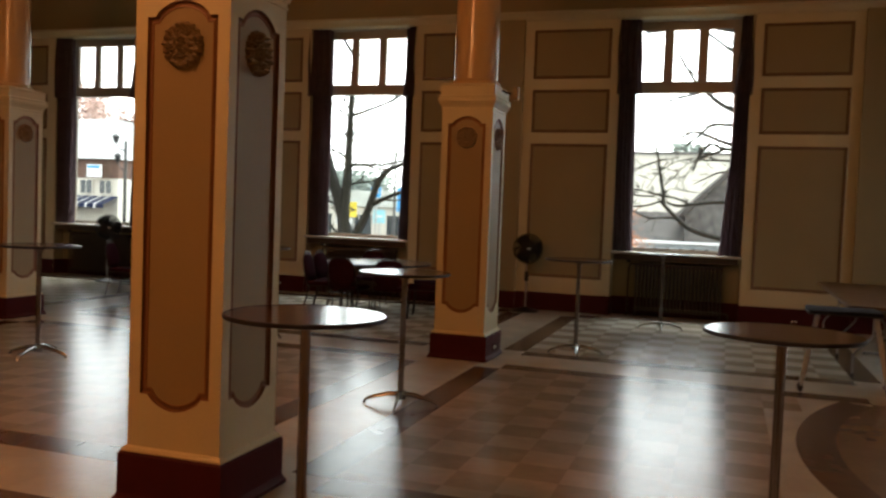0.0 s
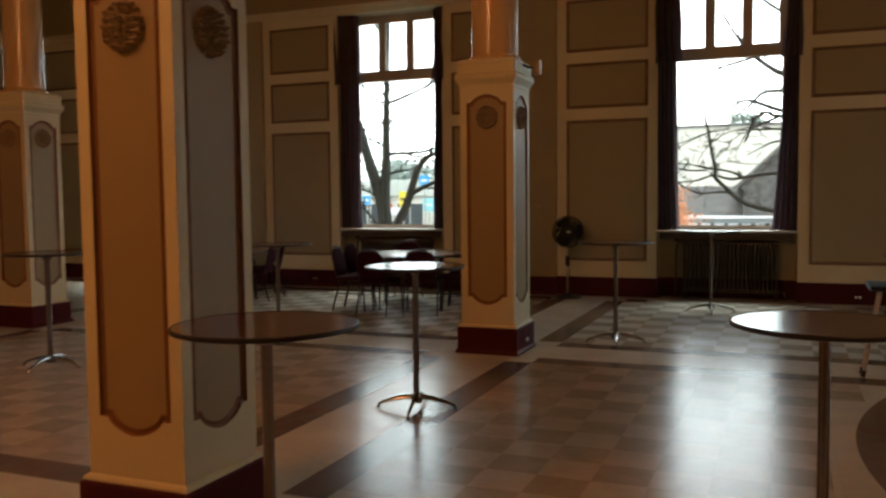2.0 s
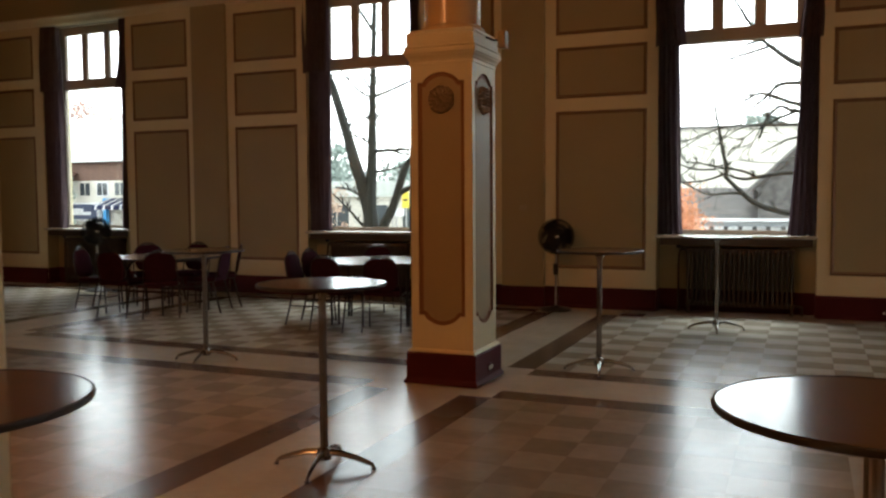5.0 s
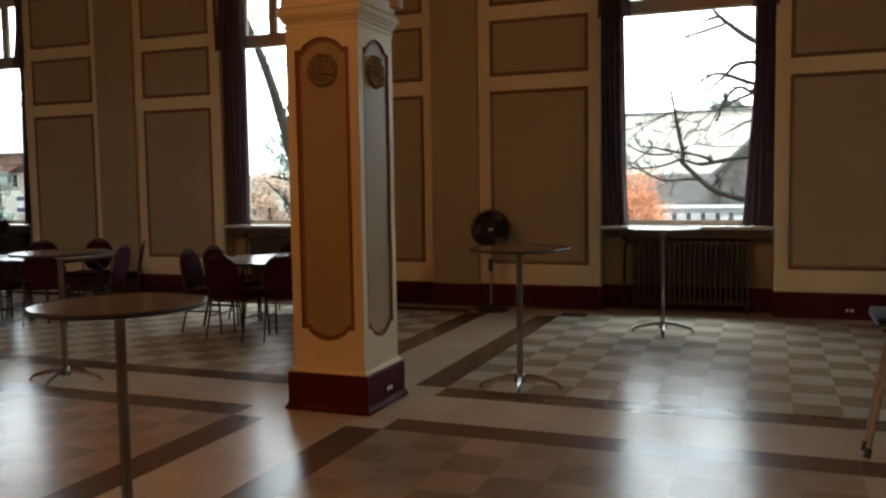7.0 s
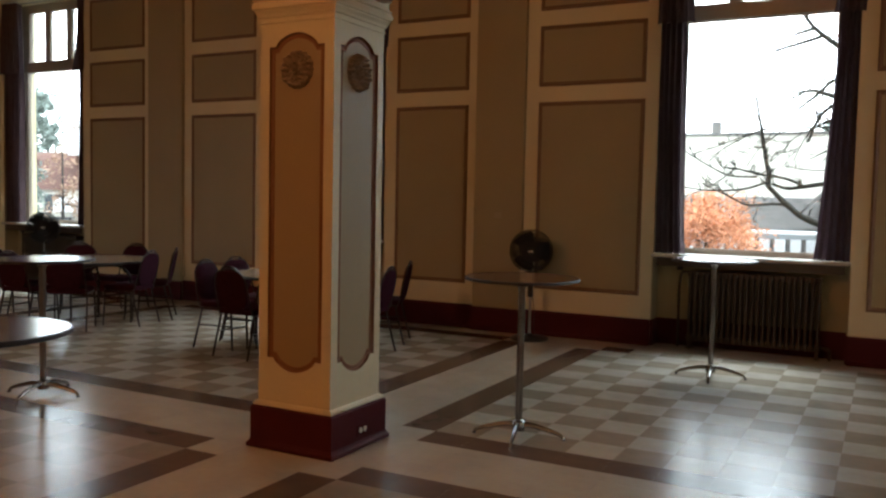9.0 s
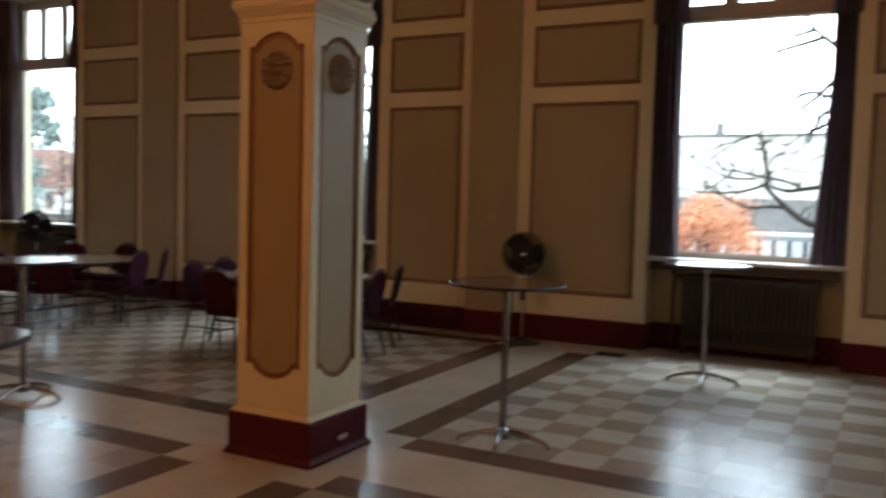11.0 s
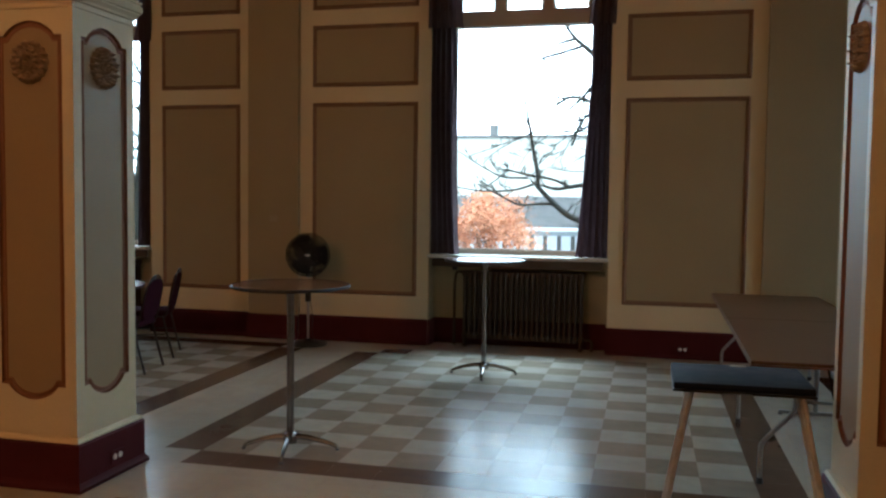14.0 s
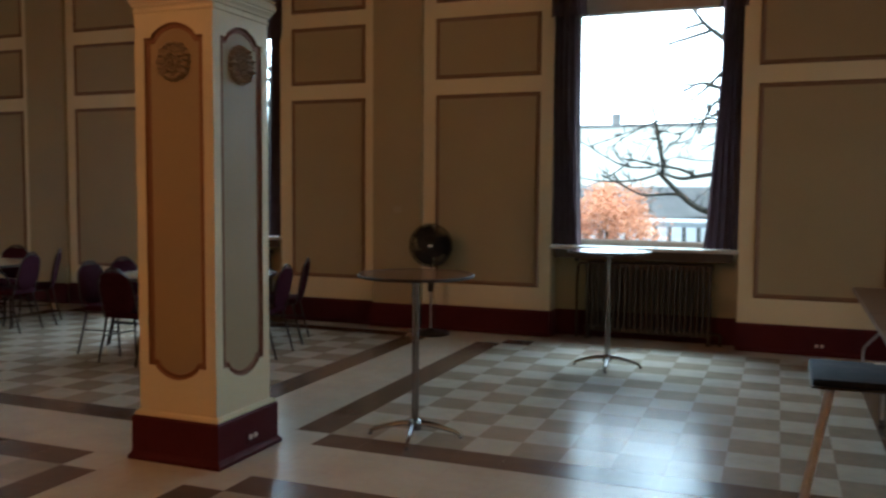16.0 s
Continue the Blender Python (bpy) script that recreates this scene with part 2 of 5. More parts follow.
# ---- the plan ----
LEFT, RIGHT, BACK, TOP = -12.4, 9.0, -19.0, 6.2
BAYS = [-9.86, -4.29, 1.10, 6.53]          # window axes along the north wall; the last is unseen, added for daylight
OPEN = 0.98                            # half the width of a window recess
SILL_Z, HEAD_Z = 1.015, 4.655
PANELS = [(-12.15, -11.05), (-8.72, -7.56), (-6.60, -5.43), (-3.15, -2.155), (-1.243, -0.018), (2.232, 3.447), (4.53, 5.39), (7.67, 8.77)]
ROWS = [(0.545, 2.687), (2.876, 3.55), (3.735, 4.505)]
PILASTERS = [(-7.42, -6.75), (-2.02, -1.40), (3.60, 4.30)]
PILLARS = [(-0.777, -4.857), (-6.87, -5.05), (-0.775, -9.725), (3.66, -4.857), (-6.87, -9.725)]

# ---- setting: walls, floor, ceiling ----
edges = [LEFT - 0.3] + [x for c in BAYS for x in (c - OPEN, c + OPEN)] + [RIGHT + 0.3]
bm = bmesh.new()
for x0, x1 in zip(edges[::2], edges[1::2]):
    add_box(bm, x0, x1, 0, 0.62, -0.3, TOP)
for c in BAYS:
    add_box(bm, c - OPEN, c + OPEN, 0, 0.62, HEAD_Z, TOP)
    add_box(bm, c - OPEN, c + OPEN, 0.26, 0.62, -0.3, SILL_Z - 0.03)
wall_north = tagged(part("wall_north", bm, CREAM), "cream painted wall with tan panels and tall windows", "wall", kind="structure")

for x0, x1 in PANELS:
    for z0, z1 in ROWS:
        p = part("wall_panel", plate(offset_loop(rect(x0, x1, z0, z1), 0.03), Matrix(), 0.004), TAN, wall_north)
        part("moulding", moulding(rect(x0, x1, z0, z1), Matrix(), [(-0.006, 0.0), (-0.001, 0.012), (0.010, 0.020), (0.022, 0.018), (0.032, 0.008), (0.041, 0.004)]), OLIVE, p)
for x0, x1 in PILASTERS:
    part("pilaster", box(x0, x1, -0.06, 0.02, 0, 4.675, bevel=0.006), TAN, wall_north, "plain tan painted pilaster strip")

bm = bmesh.new()
profile = [(0.0, 4.655), (-0.03, 4.67), (-0.045, 4.705), (-0.075, 4.735), (-0.12, 4.755), (-0.12, 4.785), (0.0, 4.815)]
rows = [[bm.verts.new((x, y, z)) for x in (LEFT, RIGHT)] for y, z in profile]
grid_faces(bm, rows)
tagged(part("cornice", bm, CREAM), "cream plaster cornice moulding above the windows", "cornice", kind="structure")
bm = box(LEFT, RIGHT, -0.012, 0.0, 4.815, TOP)
tagged(part("frieze", bm, TAN), "plain tan wall above the cornice", "wall", kind="structure")


def baseboard(x0, x1, front=-0.03):
    bm = bmesh.new()
    prof = [(0.0, 0.0), (front - 0.022, 0.0), (front - 0.022, 0.022), (front - 0.004, 0.035), (front, 0.05), (front, 0.262), (front * 0.6, 0.282), (0.0, 0.285)]
    grid_faces(bm, [[bm.verts.new((x, y, z)) for x in (x0, x1)] for y, z in prof])
    for x in (x0, x1):
        bm.faces.new([bm.verts.new((x, y, z)) for y, z in prof])
    return tagged(part("baseboard", bm, MAROON), "glossy maroon painted baseboard", "baseboard", kind="structure")


for x0, x1 in zip(edges[::2], edges[1::2]):
    cuts = [q for p in PILASTERS if x0 < p[0] < x1 for q in p]
    ends = [x0 if x0 > LEFT else LEFT, *cuts, x1 if x1 < RIGHT else RIGHT]
    for i, (a, b) in enumerate(zip(ends, ends[1:])):
        baseboard(a, b, -0.03 if i % 2 == 0 else -0.085)

WEST = -2.34                           # axis of the window in the west wall
# the second west window is unseen, added to bring daylight to the left
WESTS = [WEST, -8.4]
cuts = [0.0] + [y for c in WESTS for y in (c + OPEN, c - OPEN)] + [BACK]
bm = bmesh.new()
for y1, y0 in zip(cuts[::2], cuts[1::2]):
    add_box(bm, LEFT - 0.62, LEFT, y0, y1, -0.3, TOP)
for c in WESTS:
    add_box(bm, LEFT - 0.62, LEFT, c - OPEN, c + OPEN, HEAD_Z, TOP)
    add_box(bm, LEFT - 0.62, LEFT - 0.26, c - OPEN, c + OPEN, -0.3, SILL_Z - 0.03)
wall_west = tagged(part("wall_west", bm, CREAM), "cream painted side wall with tan panels", "wall", kind="structure")
for y0, y1 in [(-1.20, -0.22), (-4.66, -3.48), (-6.9, -5.7)]:
    for z0, z1 in ROWS:
        m = pose(LEFT, 0, 0, 0, 0, 90)
        p = part("wall_panel", plate(offset_loop(rect(y0, y1, z0, z1), 0.03), m, 0.004), TAN, wall_west)
        part("moulding", moulding(rect(y0, y1, z0, z1), m, [(-0.006, 0.0), (-0.001, 0.012), (0.010, 0.020), (0.022, 0.018), (0.032, 0.008), (0.041, 0.004)]), OLIVE, p)
for y0, y1 in ((WEST + OPEN, -0.03), (WESTS[1] + OPEN, WEST - OPEN), (BACK, WESTS[1] - OPEN)):
    tagged(part("baseboard", box(LEFT, LEFT + 0.03, y0, y1, 0, 0.285, bevel=0.006), MAROON), "glossy maroon painted baseboard", "baseboard", kind="structure")
bm = box(LEFT, LEFT + 0.12, BACK, 0, 4.695, 4.805, bevel=0.03)
tagged(part("cornice", bm, CREAM), "cream plaster cornice moulding above the windows", "cornice", kind="structure")
tagged(part("frieze", box(LEFT, LEFT + 0.012, BACK, -0.012, 4.815, TOP), TAN), "plain tan wall above the cornice", "wall", kind="structure")
# unseen east window, added to bring daylight in from the right
EAST = [-2.4]
cuts = [0.0] + [y for c in EAST for y in (c + OPEN, c - OPEN)] + [BACK]
bm = bmesh.new()
for y1, y0 in zip(cuts[::2], cuts[1::2]):
    add_box(bm, RIGHT, RIGHT + 0.62, y0, y1, -0.3, TOP)
for c in EAST:
    add_box(bm, RIGHT, RIGHT + 0.62, c - OPEN, c + OPEN, HEAD_Z, TOP)
    add_box(bm, RIGHT + 0.26, RIGHT + 0.62, c - OPEN, c + OPEN, -0.3, SILL_Z - 0.03)
tagged(part("wall_east", bm, CREAM), "plain cream painted end wall with an added unseen window", "wall", kind="structure")
tagged(part("wall_south", box(LEFT - 0.3, RIGHT + 0.3, BACK - 0.3, BACK, -0.3, TOP), CREAM), "plain cream painted back wall", "wall", kind="structure")
tagged(part("ceiling", box(LEFT - 0.3, RIGHT + 0.3, BACK - 0.3, 0.62, TOP, TOP + 0.3), CEILING), "plain tan plaster ceiling", "ceiling", kind="structure")
floor = tagged(part("floor", box(LEFT - 0.3, RIGHT + 0.3, BACK - 0.3, 0.62, -0.3, -0.004), SCREED), "polished checkered vinyl tile floor with brown bands", "floor", kind="structure")


# tan lining and a maroon foot in the radiator recesses under the windows
for m in [pose(c, 0, 0) for c in BAYS] + [pose(LEFT, WEST, 0, 0, 0, 90)]:
    lining = box(-OPEN + 0.012, OPEN - 0.012, 0.248, 0.26, 0.285, SILL_Z - 0.036, m=m)
    for sx in (-1, 1):
        add_box(lining, sx * OPEN, sx * (OPEN - 0.012), 0.004, 0.26, 0.285, SILL_Z - 0.036, m=m)
    tagged(part("recess_lining", lining, TAN), "tan painted lining of the radiator recess", "trim", kind="structure")
    foot = box(-OPEN + 0.02, OPEN - 0.02, 0.24, 0.26, 0.0, 0.285, m=m)
    for sx in (-1, 1):
        add_box(foot, sx * OPEN, sx * (OPEN - 0.02), 0.004, 0.26, 0.0, 0.285, m=m)
    tagged(part("baseboard", foot, MAROON), "glossy maroon painted baseboard", "baseboard", kind="structure")


# ---- windows ----
def window(m, number):
    w = thing("window_%d" % number, "tall window with three transom lights in a taupe wooden frame", "window", m, kind="structure")
    bm = bmesh.new()
    y0, y1 = 0.305, 0.375
    o, side, top = OPEN, 0.705, 4.525        # the recess, and the inner edges of the upper stiles and the head
    low = 0.755                              # the lower sash is a little wider
    for sx in (-1, 1):
        add_box(bm, sx * o, sx * low, y0, y1, SILL_Z, 3.54)
        add_box(bm, sx * o, sx * side, y0, y1, 3.705, HEAD_Z)
    add_box(bm, -side, side, y0, y1, top, HEAD_Z)
    add_box(bm, -low, low, y0, y1, SILL_Z, SILL_Z + 0.045)
    add_box(bm, -o, o, y0 - 0.03, y1, 3.54, 3.705, bevel=0.008)
    part("window_frame", bm, FRAME, w)
    for x in (-0.262, 0.262):
        part("mullion", box(x - 0.062, x + 0.062, y0 + 0.002, y1 - 0.002, 3.705, top, bevel=0.012), FRAME, w)
    panes = [(-low, low, SILL_Z + 0.045, 3.54), (-side, -0.324, 3.705, top), (-0.2, 0.2, 3.705, top), (0.324, side, 3.705, top)]
    for x0, x1, z0, z1 in panes:
        g = part("pane", box(x0, x1, 0.344, 0.348, z0, z1), GLASS, w)
        g.visible_shadow = False
        # a thin bead of putty wood round the glass
        bead = bmesh.new()
        for a, b, c, d in ((x0, x0 + 0.014, z0, z1), (x1 - 0.014, x1, z0, z1), (x0 + 0.014, x1 - 0.014, z0, z0 + 0.014), (x0 + 0.014, x1 - 0.014, z1 - 0.014, z1)):
            add_box(bead, a, b, 0.328, 0.343, c, d)
        part("glazing_bead", bead, FRAME, w)
    part("reveal", box(-o, -o + 0.012, 0.0, y0, SILL_Z, HEAD_Z), CREAM, w)
    part("reveal", box(o - 0.012, o, 0.0, y0, SILL_Z, HEAD_Z), CREAM, w)
    part("window_sill", box(-o, o, -0.07, y0, SILL_Z - 0.035, SILL_Z, bevel=0.008), SILL, w)
    part("apron", box(-o + 0.05, o - 0.05, -0.02, 0.0, SILL_Z - 0.13, SILL_Z - 0.036, bevel=0.004), IRON, w)
    return w


def cloth(x_out, x_top, x_bot, z0, z1, depth, folds, seed, y0=0.1):
    """A hanging curtain between x_out and an inner edge that runs from x_top above to x_bot below."""
    rnd = random.Random(seed)
    ph, bm, rows, n = rnd.random() * 6, bmesh.new(), [], folds * 8
    for j in range(25):
        s = j / 24
        z = z0 + (z1 - z0) * s
        inner = x_bot + (x_top - x_bot) * s ** 0.7
        row = []
        for i in range(n + 1):
            u = i / n
            x = x_out + (inner - x_out) * u
            y = depth * (0.5 + 0.5 * math.sin(2 * math.pi * folds * u + ph + 0.7 * math.sin(3 * s + ph))) + 0.012 * math.sin(9 * u + 5 * s)
            row.append(bm.verts.new((x + 0.008 * math.sin(7 * s + 4 * u), y0 - y - (0.03 * (1 - s) if y0 < 0.1 else 0.0), z)))
        rows.append(row)
    grid_faces(bm, rows)
    bmesh.ops.solidify(bm, geom=bm.faces[:], thickness=0.004)
    return bm


def curtains(m, seed, li, lb, ri, rb, vl, vr):
    t = thing("curtain_pair", "dark plum curtains hanging to the window sill", "curtain", m, group="curtains of the hall")
    o = OPEN + 0.004
    part("curtain_panel", cloth(-o, -o + li, -o + lb, SILL_Z + 0.006, 4.615, 0.09, 5, seed), CURTAIN, t, smooth=True)
    part("curtain_panel", cloth(o, o - ri, o - rb, SILL_Z + 0.006, 4.615, 0.09, 5, seed + 1), CURTAIN, t, smooth=True)
    part("valance_swag", cloth(-o - 0.02, -o + vl - 0.05, -o + vl, 3.475, 4.635, 0.06, 4, seed + 2, 0.035), CURTAIN, t, smooth=True)
    part("valance_swag", cloth(o + 0.02, o - vr + 0.10, o - vr, 3.455, 4.635, 0.06, 4, seed + 3, 0.035), CURTAIN, t, smooth=True)
    part("curtain_rod", tube([(-o, 0.06, 4.62), (o, 0.06, 4.62)], 0.011), STEEL, t)
    return t


for i, c in enumerate(BAYS):
    window(pose(c, 0, 0), i + 1)
for i, y in enumerate(WESTS):
    window(pose(LEFT, y, 0, 0, 0, 90), 5 + i)
# the added daylight window of the east wall
for i, y in enumerate(EAST):
    window(pose(RIGHT, y, 0, 0, 0, -90), 8 + i)
curtains(pose(BAYS[2], 0, 0), 20, 0.25, 0.34, 0.165, 0.35, 0.38, 0.26)
curtains(pose(BAYS[1], 0, 0), 10, 0.42, 0.43, 0.155, 0.195, 0.45, 0.19)
curtains(pose(BAYS[0], 0, 0), 0, 0.40, 0.44, 0.12, 0.16, 0.44, 0.19)
curtains(pose(LEFT, WEST, 0, 0, 0, 90), 30, 0.40, 0.42, 0.78, 0.82, 0.44, 0.80)
# the unseen fourth bay: its curtains are set to meter the added daylight
curtains(pose(BAYS[3], 0, 0), 40, 0.46, 0.48, 0.40, 0.46, 0.38, 0.28)


# ---- radiators ----
def radiator(m, sections):
    r = thing("radiator", "old bronze painted cast-iron column radiator under the window", "radiator", m, group="radiators under the windows")
    w = sections * 0.058
    sec = bmesh.new()
    for y in (-0.055, 0.0, 0.055):
        add_tube(sec, [(0, y, 0.10), (0, y, 0.17), (0, y, 0.45), (0, y, 0.76), (0, y, 0.82)], [0.020, 0.017, 0.0155, 0.017, 0.020], 8)
    for z in (0.115, 0.81):
        add_box(sec, -0.0275, 0.0275, -0.075, 0.075, z - 0.03, z + 0.03, bevel=0.014)
    me = None
    for i in range(sections):
        x = -w / 2 + (i + 0.5) * 0.058
        if me is None:
            first = part("section", sec, IRON, r, smooth=True)
            first.location.x = x
            me = first.data
        else:
            o = new("section", me)
            o.parent = r
            o.location.x = x
    for x in (-w / 2 + 0.03, w / 2 - 0.03):
        for y in (-0.045, 0.045):
            part("foot", lathe([(0.0, 0.0), (0.022, 0.0), (0.016, 0.05), (0.018, 0.1), (0.0, 0.1)], 8, Matrix.Translation((x, y, 0))), IRON, r)
    part("supply_pipe", tube(bend([(-w / 2 - 0.10, 0.02, 0.0), (-w / 2 - 0.10, 0.02, 0.82), (-w / 2, 0.02, 0.82)]), 0.016), IRON, r, smooth=True)
    part("valve", lathe([(0, 0.84), (0.03, 0.84), (0.034, 0.87), (0.026, 0.9), (0, 0.9)], 10, Matrix.Translation((-w / 2 - 0.10, 0.02, 0))), BLACK, r, smooth=True)
    part("return_pipe", tube(bend([(w / 2, 0.0, 0.12), (w / 2 + 0.09, 0.0, 0.12), (w / 2 + 0.09, 0.0, 0.0)]), 0.016), IRON, r, smooth=True)
    return r


rad = radiator(pose(BAYS[2] + 0.06, 0.12, 0), 23)
for c in BAYS[:2] + BAYS[3:]:
    copy_thing(rad, pose(c + 0.06, 0.12, 0))
copy_thing(rad, pose(LEFT - 0.12, WEST + 0.06, 0, 0, 0, 90))


# ---- pillars ----
def panel_loop(half, z0, z1, rise=0.085):
    """A pillar panel: straight sides, with small shoulders and an arc at the top and the bottom."""
    sh = half * 0.30
    pts = []
    for sign, z in ((-1, z0 + rise), (1, z1 - rise)):
        pts_side = [(-half, z), (-half + sh * 0.75, z), (-half + sh, z + sign * rise * 0.28)]
        n = 12
        for i in range(n + 1):
            u = i / n
            x = (-half + sh) + 2 * (half - sh) * u
            pts_side.append((x, z + sign * rise * (0.28 + 0.72 * math.sin(math.pi * u) ** 0.8)))
        pts_side += [(half - sh, z + sign * rise * 0.28), (half - sh * 0.75, z), (half, z)]
        clean = [p for i, p in enumerate(pts_side) if i == 0 or (Vector(p) - Vector(pts_side[i - 1])).length > 1e-5]
        pts += clean if sign < 0 else clean[::-1]
    return pts


def rosette(m):
    """A round plaster rosette: rings of curled knobs round a flower boss."""
    bm, rows, n, R = bmesh.new(), [], 144, 0.113
    steps = 30
    for j in range(1, steps + 1):
        k = j / steps
        row = []
        for i in range(n):
            a = 2 * math.pi * i / n
            edge = 1 + (0.04 * math.cos(18 * a) + 0.02 * math.cos(36 * a + 1)) * k ** 4
            def bumps(n, at, size, turn=0.0):
                """A ring of n knobs at the radius share at."""
                d = (a * n / (2 * math.pi) + turn) % 1.0 - 0.5
                return math.exp(-((d * 2 * math.pi / n * at) ** 2 + (k - at) ** 2) / size ** 2)
            h = 0.009 + 0.004 * math.cos(9 * a) * math.sin(6 * k)
            h += 0.022 * bumps(1, 0.0, 0.09) if k < 0.3 else 0.0
            h += 0.016 * bumps(7, 0.22, 0.06) + 0.013 * math.exp(-((k - 0.38) / 0.035) ** 2)
            h += 0.019 * bumps(12, 0.53, 0.065, 0.5) + 0.012 * bumps(24, 0.67, 0.04) + 0.022 * bumps(18, 0.84, 0.085, 0.5) + 0.010 * bumps(18, 0.95, 0.05)
            if j == steps:
                h = 0.0
            row.append(bm.verts.new(m @ Vector((R * k * edge * math.cos(a), -1.5 * h, R * k * edge * math.sin(a)))))
        rows.append(row)
    tip = bm.verts.new(m @ Vector((0, -0.052, 0)))
    for i in range(n):
        bm.faces.new((tip, rows[0][(i + 1) % n], rows[0][i]))
    for a, b in zip(rows, rows[1:]):
        for i in range(n):
            bm.faces.new((a[i], a[(i + 1) % n], b[(i + 1) % n], b[i]))
    bmesh.ops.recalc_face_normals(bm, faces=bm.faces[:])
    return bm


def square_lathe(profile, m=None):
    """A square moulding: (half width, height) pairs."""
    bm = bmesh.new()
    m = m or Matrix()
    rings = [[bm.verts.new(m @ Vector((sx * w, sy * w, z))) for sx, sy in ((-1, -1), (1, -1), (1, 1), (-1, 1))] for w, z in profile]
    for a, b in zip(rings, rings[1:]):
        for i in range(4):
            bm.faces.new((a[i], a[(i + 1) % 4], b[(i + 1) % 4], b[i]))
    bm.faces.new(rings[-1])
    bm.faces.new(rings[0][::-1])
    return bm


def pillar(m):
    p = thing("pillar", "square cream pillar with arched panels, rosettes and a round column above", "pillar", m, group="pillars of the hall")
    s = 0.272
    part("shaft", square_lathe([(s - 0.022, 0.25), (s - 0.022, 2.66)]), CREAM, p)
    part("base", square_lathe([(0.326, 0.0), (0.326, 0.02), (0.314, 0.035), (0.307, 0.05), (0.307, 0.25), (0.298, 0.262)]), MAROON, p, "glossy maroon painted base block")
    part("base_bead", square_lathe([(0.296, 0.258), (0.297, 0.27), (0.288, 0.284), (0.273, 0.29)]), CREAM, p)
    part("capital", square_lathe([(0.273, 2.60), (0.279, 2.602), (0.279, 2.614), (0.274, 2.617), (0.274, 2.634), (0.283, 2.637), (0.287, 2.652), (0.298, 2.668), (0.301, 2.672), (0.301, 2.680), (0.309, 2.683), (0.312, 2.692), (0.312, 2.716), (0.307, 2.722), (0.303, 2.724), (0.303, 2.732), (0.311, 2.736), (0.311, 2.744), (0.296, 2.750), (0.291, 2.758), (0.291, 2.835), (0.296, 2.840), (0.296, 2.850), (0.286, 2.856), (0.262, 2.88)]), CREAM, p)
    part("column", lathe([(0.262, 2.88), (0.262, 2.905), (0.248, 2.92), (0.232, 2.93), (0.230, 4.0), (0.224, TOP + 0.15)], 40), COLUMN, p, "glossy painted round column shaft", smooth=True)
    for k in range(4):
        mm = pose(0, 0, 0, 0, 0, 90 * k) @ Matrix.Translation((0, -s, 0))
        loop = panel_loop(0.203, 0.485, 2.537, 0.078)
        face = bmesh.new()
        for pts in (rect(-s, s, 0.25, 2.64), loop):
            vs = [face.verts.new(mm @ Vector((x, 0, z))) for x, z in pts]
            for i in range(len(vs)):
                face.edges.new((vs[i], vs[(i + 1) % len(vs)]))
        bmesh.ops.triangle_fill(face, edges=face.edges[:], use_beauty=True)
        part("face_board", face, CREAM, p)
        q = part("arched_panel", plate(offset_loop(loop, 0.030), mm, -0.012), PILLAR_TAN, p)
        part("moulding", moulding(loop, mm, [(0.0, 0.0), (0.003, -0.016), (0.014, -0.018), (0.024, -0.010), (0.031, -0.008), (0.034, -0.012)]), RUST, q)
        part("rosette", rosette(mm @ Matrix.Translation((0, 0.012, 2.318))), GILT, q, smooth=True)
    return p


first_pillar = pillar(pose(*PILLARS[0], 0))
for x, y in PILLARS[1:]:
    copy_thing(first_pillar, pose(x, y, 0))


# ---- tall tables ----
def tall_table(m):
    t = thing("cocktail_table", "round brown laminate cocktail table on a chrome spider base", "table", m, group="tall cocktail tables")
    part("tabletop", lathe([(0.0, 1.054), (0.368, 1.054), (0.370, 1.052), (0.370, 1.036), (0.0, 1.036)], 64), LAMINATE, t)
    part("edging", lathe([(0.370, 1.035), (0.376, 1.037), (0.378, 1.045), (0.376, 1.053), (0.370, 1.056)], 64, closed=True), RIM, t, smooth=True)
    part("pole", lathe([(0.0, 0.07), (0.024, 0.07), (0.024, 0.98), (0.030, 0.99), (0.06, 1.025), (0.075, 1.036), (0.0, 1.036)], 20), CHROME, t, smooth=True)
    part("hub", lathe([(0.0, 0.045), (0.042, 0.045), (0.045, 0.08), (0.038, 0.105), (0.024, 0.115)], 16), CHROME, t, smooth=True)
    for k in range(4):
        a = radians(90 * k)
        d = Vector((math.cos(a), math.sin(a), 0))
        pts = [d * 0.02 + Vector((0, 0, 0.085)), d * 0.10 + Vector((0, 0, 0.082)), d * 0.19 + Vector((0, 0, 0.062)), d * 0.265 + Vector((0, 0, 0.040)), d * 0.292 + Vector((0, 0, 0.026)), d * 0.30 + Vector((0, 0, 0.004))]
        leg = part("leg", tube(pts, [0.022, 0.021, 0.018, 0.015, 0.012, 0.012], 8, 0.75), CHROME, t, smooth=True)
        part("foot", lathe([(0, 0), (0.014, 0), (0.014, 0.012), (0, 0.012)], 8, Matrix.Translation(d * 0.30)), RIM, leg)
    return t


# place, turn, the lift of the screwed-out feet and, where it differs, the width
TALL = [(0.285, -4.10, 13, 1.007), (-0.565, -7.34, 12, 0.994, 0.97), (0.0, -10.09, 30, 0.99), (1.02, -1.37, 7, 1.005), (2.095, -9.28, 40, 0.977, 0.965), (-4.42, -7.08, 8, 1.01), (-3.30, -4.96, 16, 0.988)]
first_tall = tall_table(pose(*TALL[0][:2], 0, 0, 0, TALL[0][2]) @ Matrix.Diagonal((1, 1, TALL[0][3], 1)))
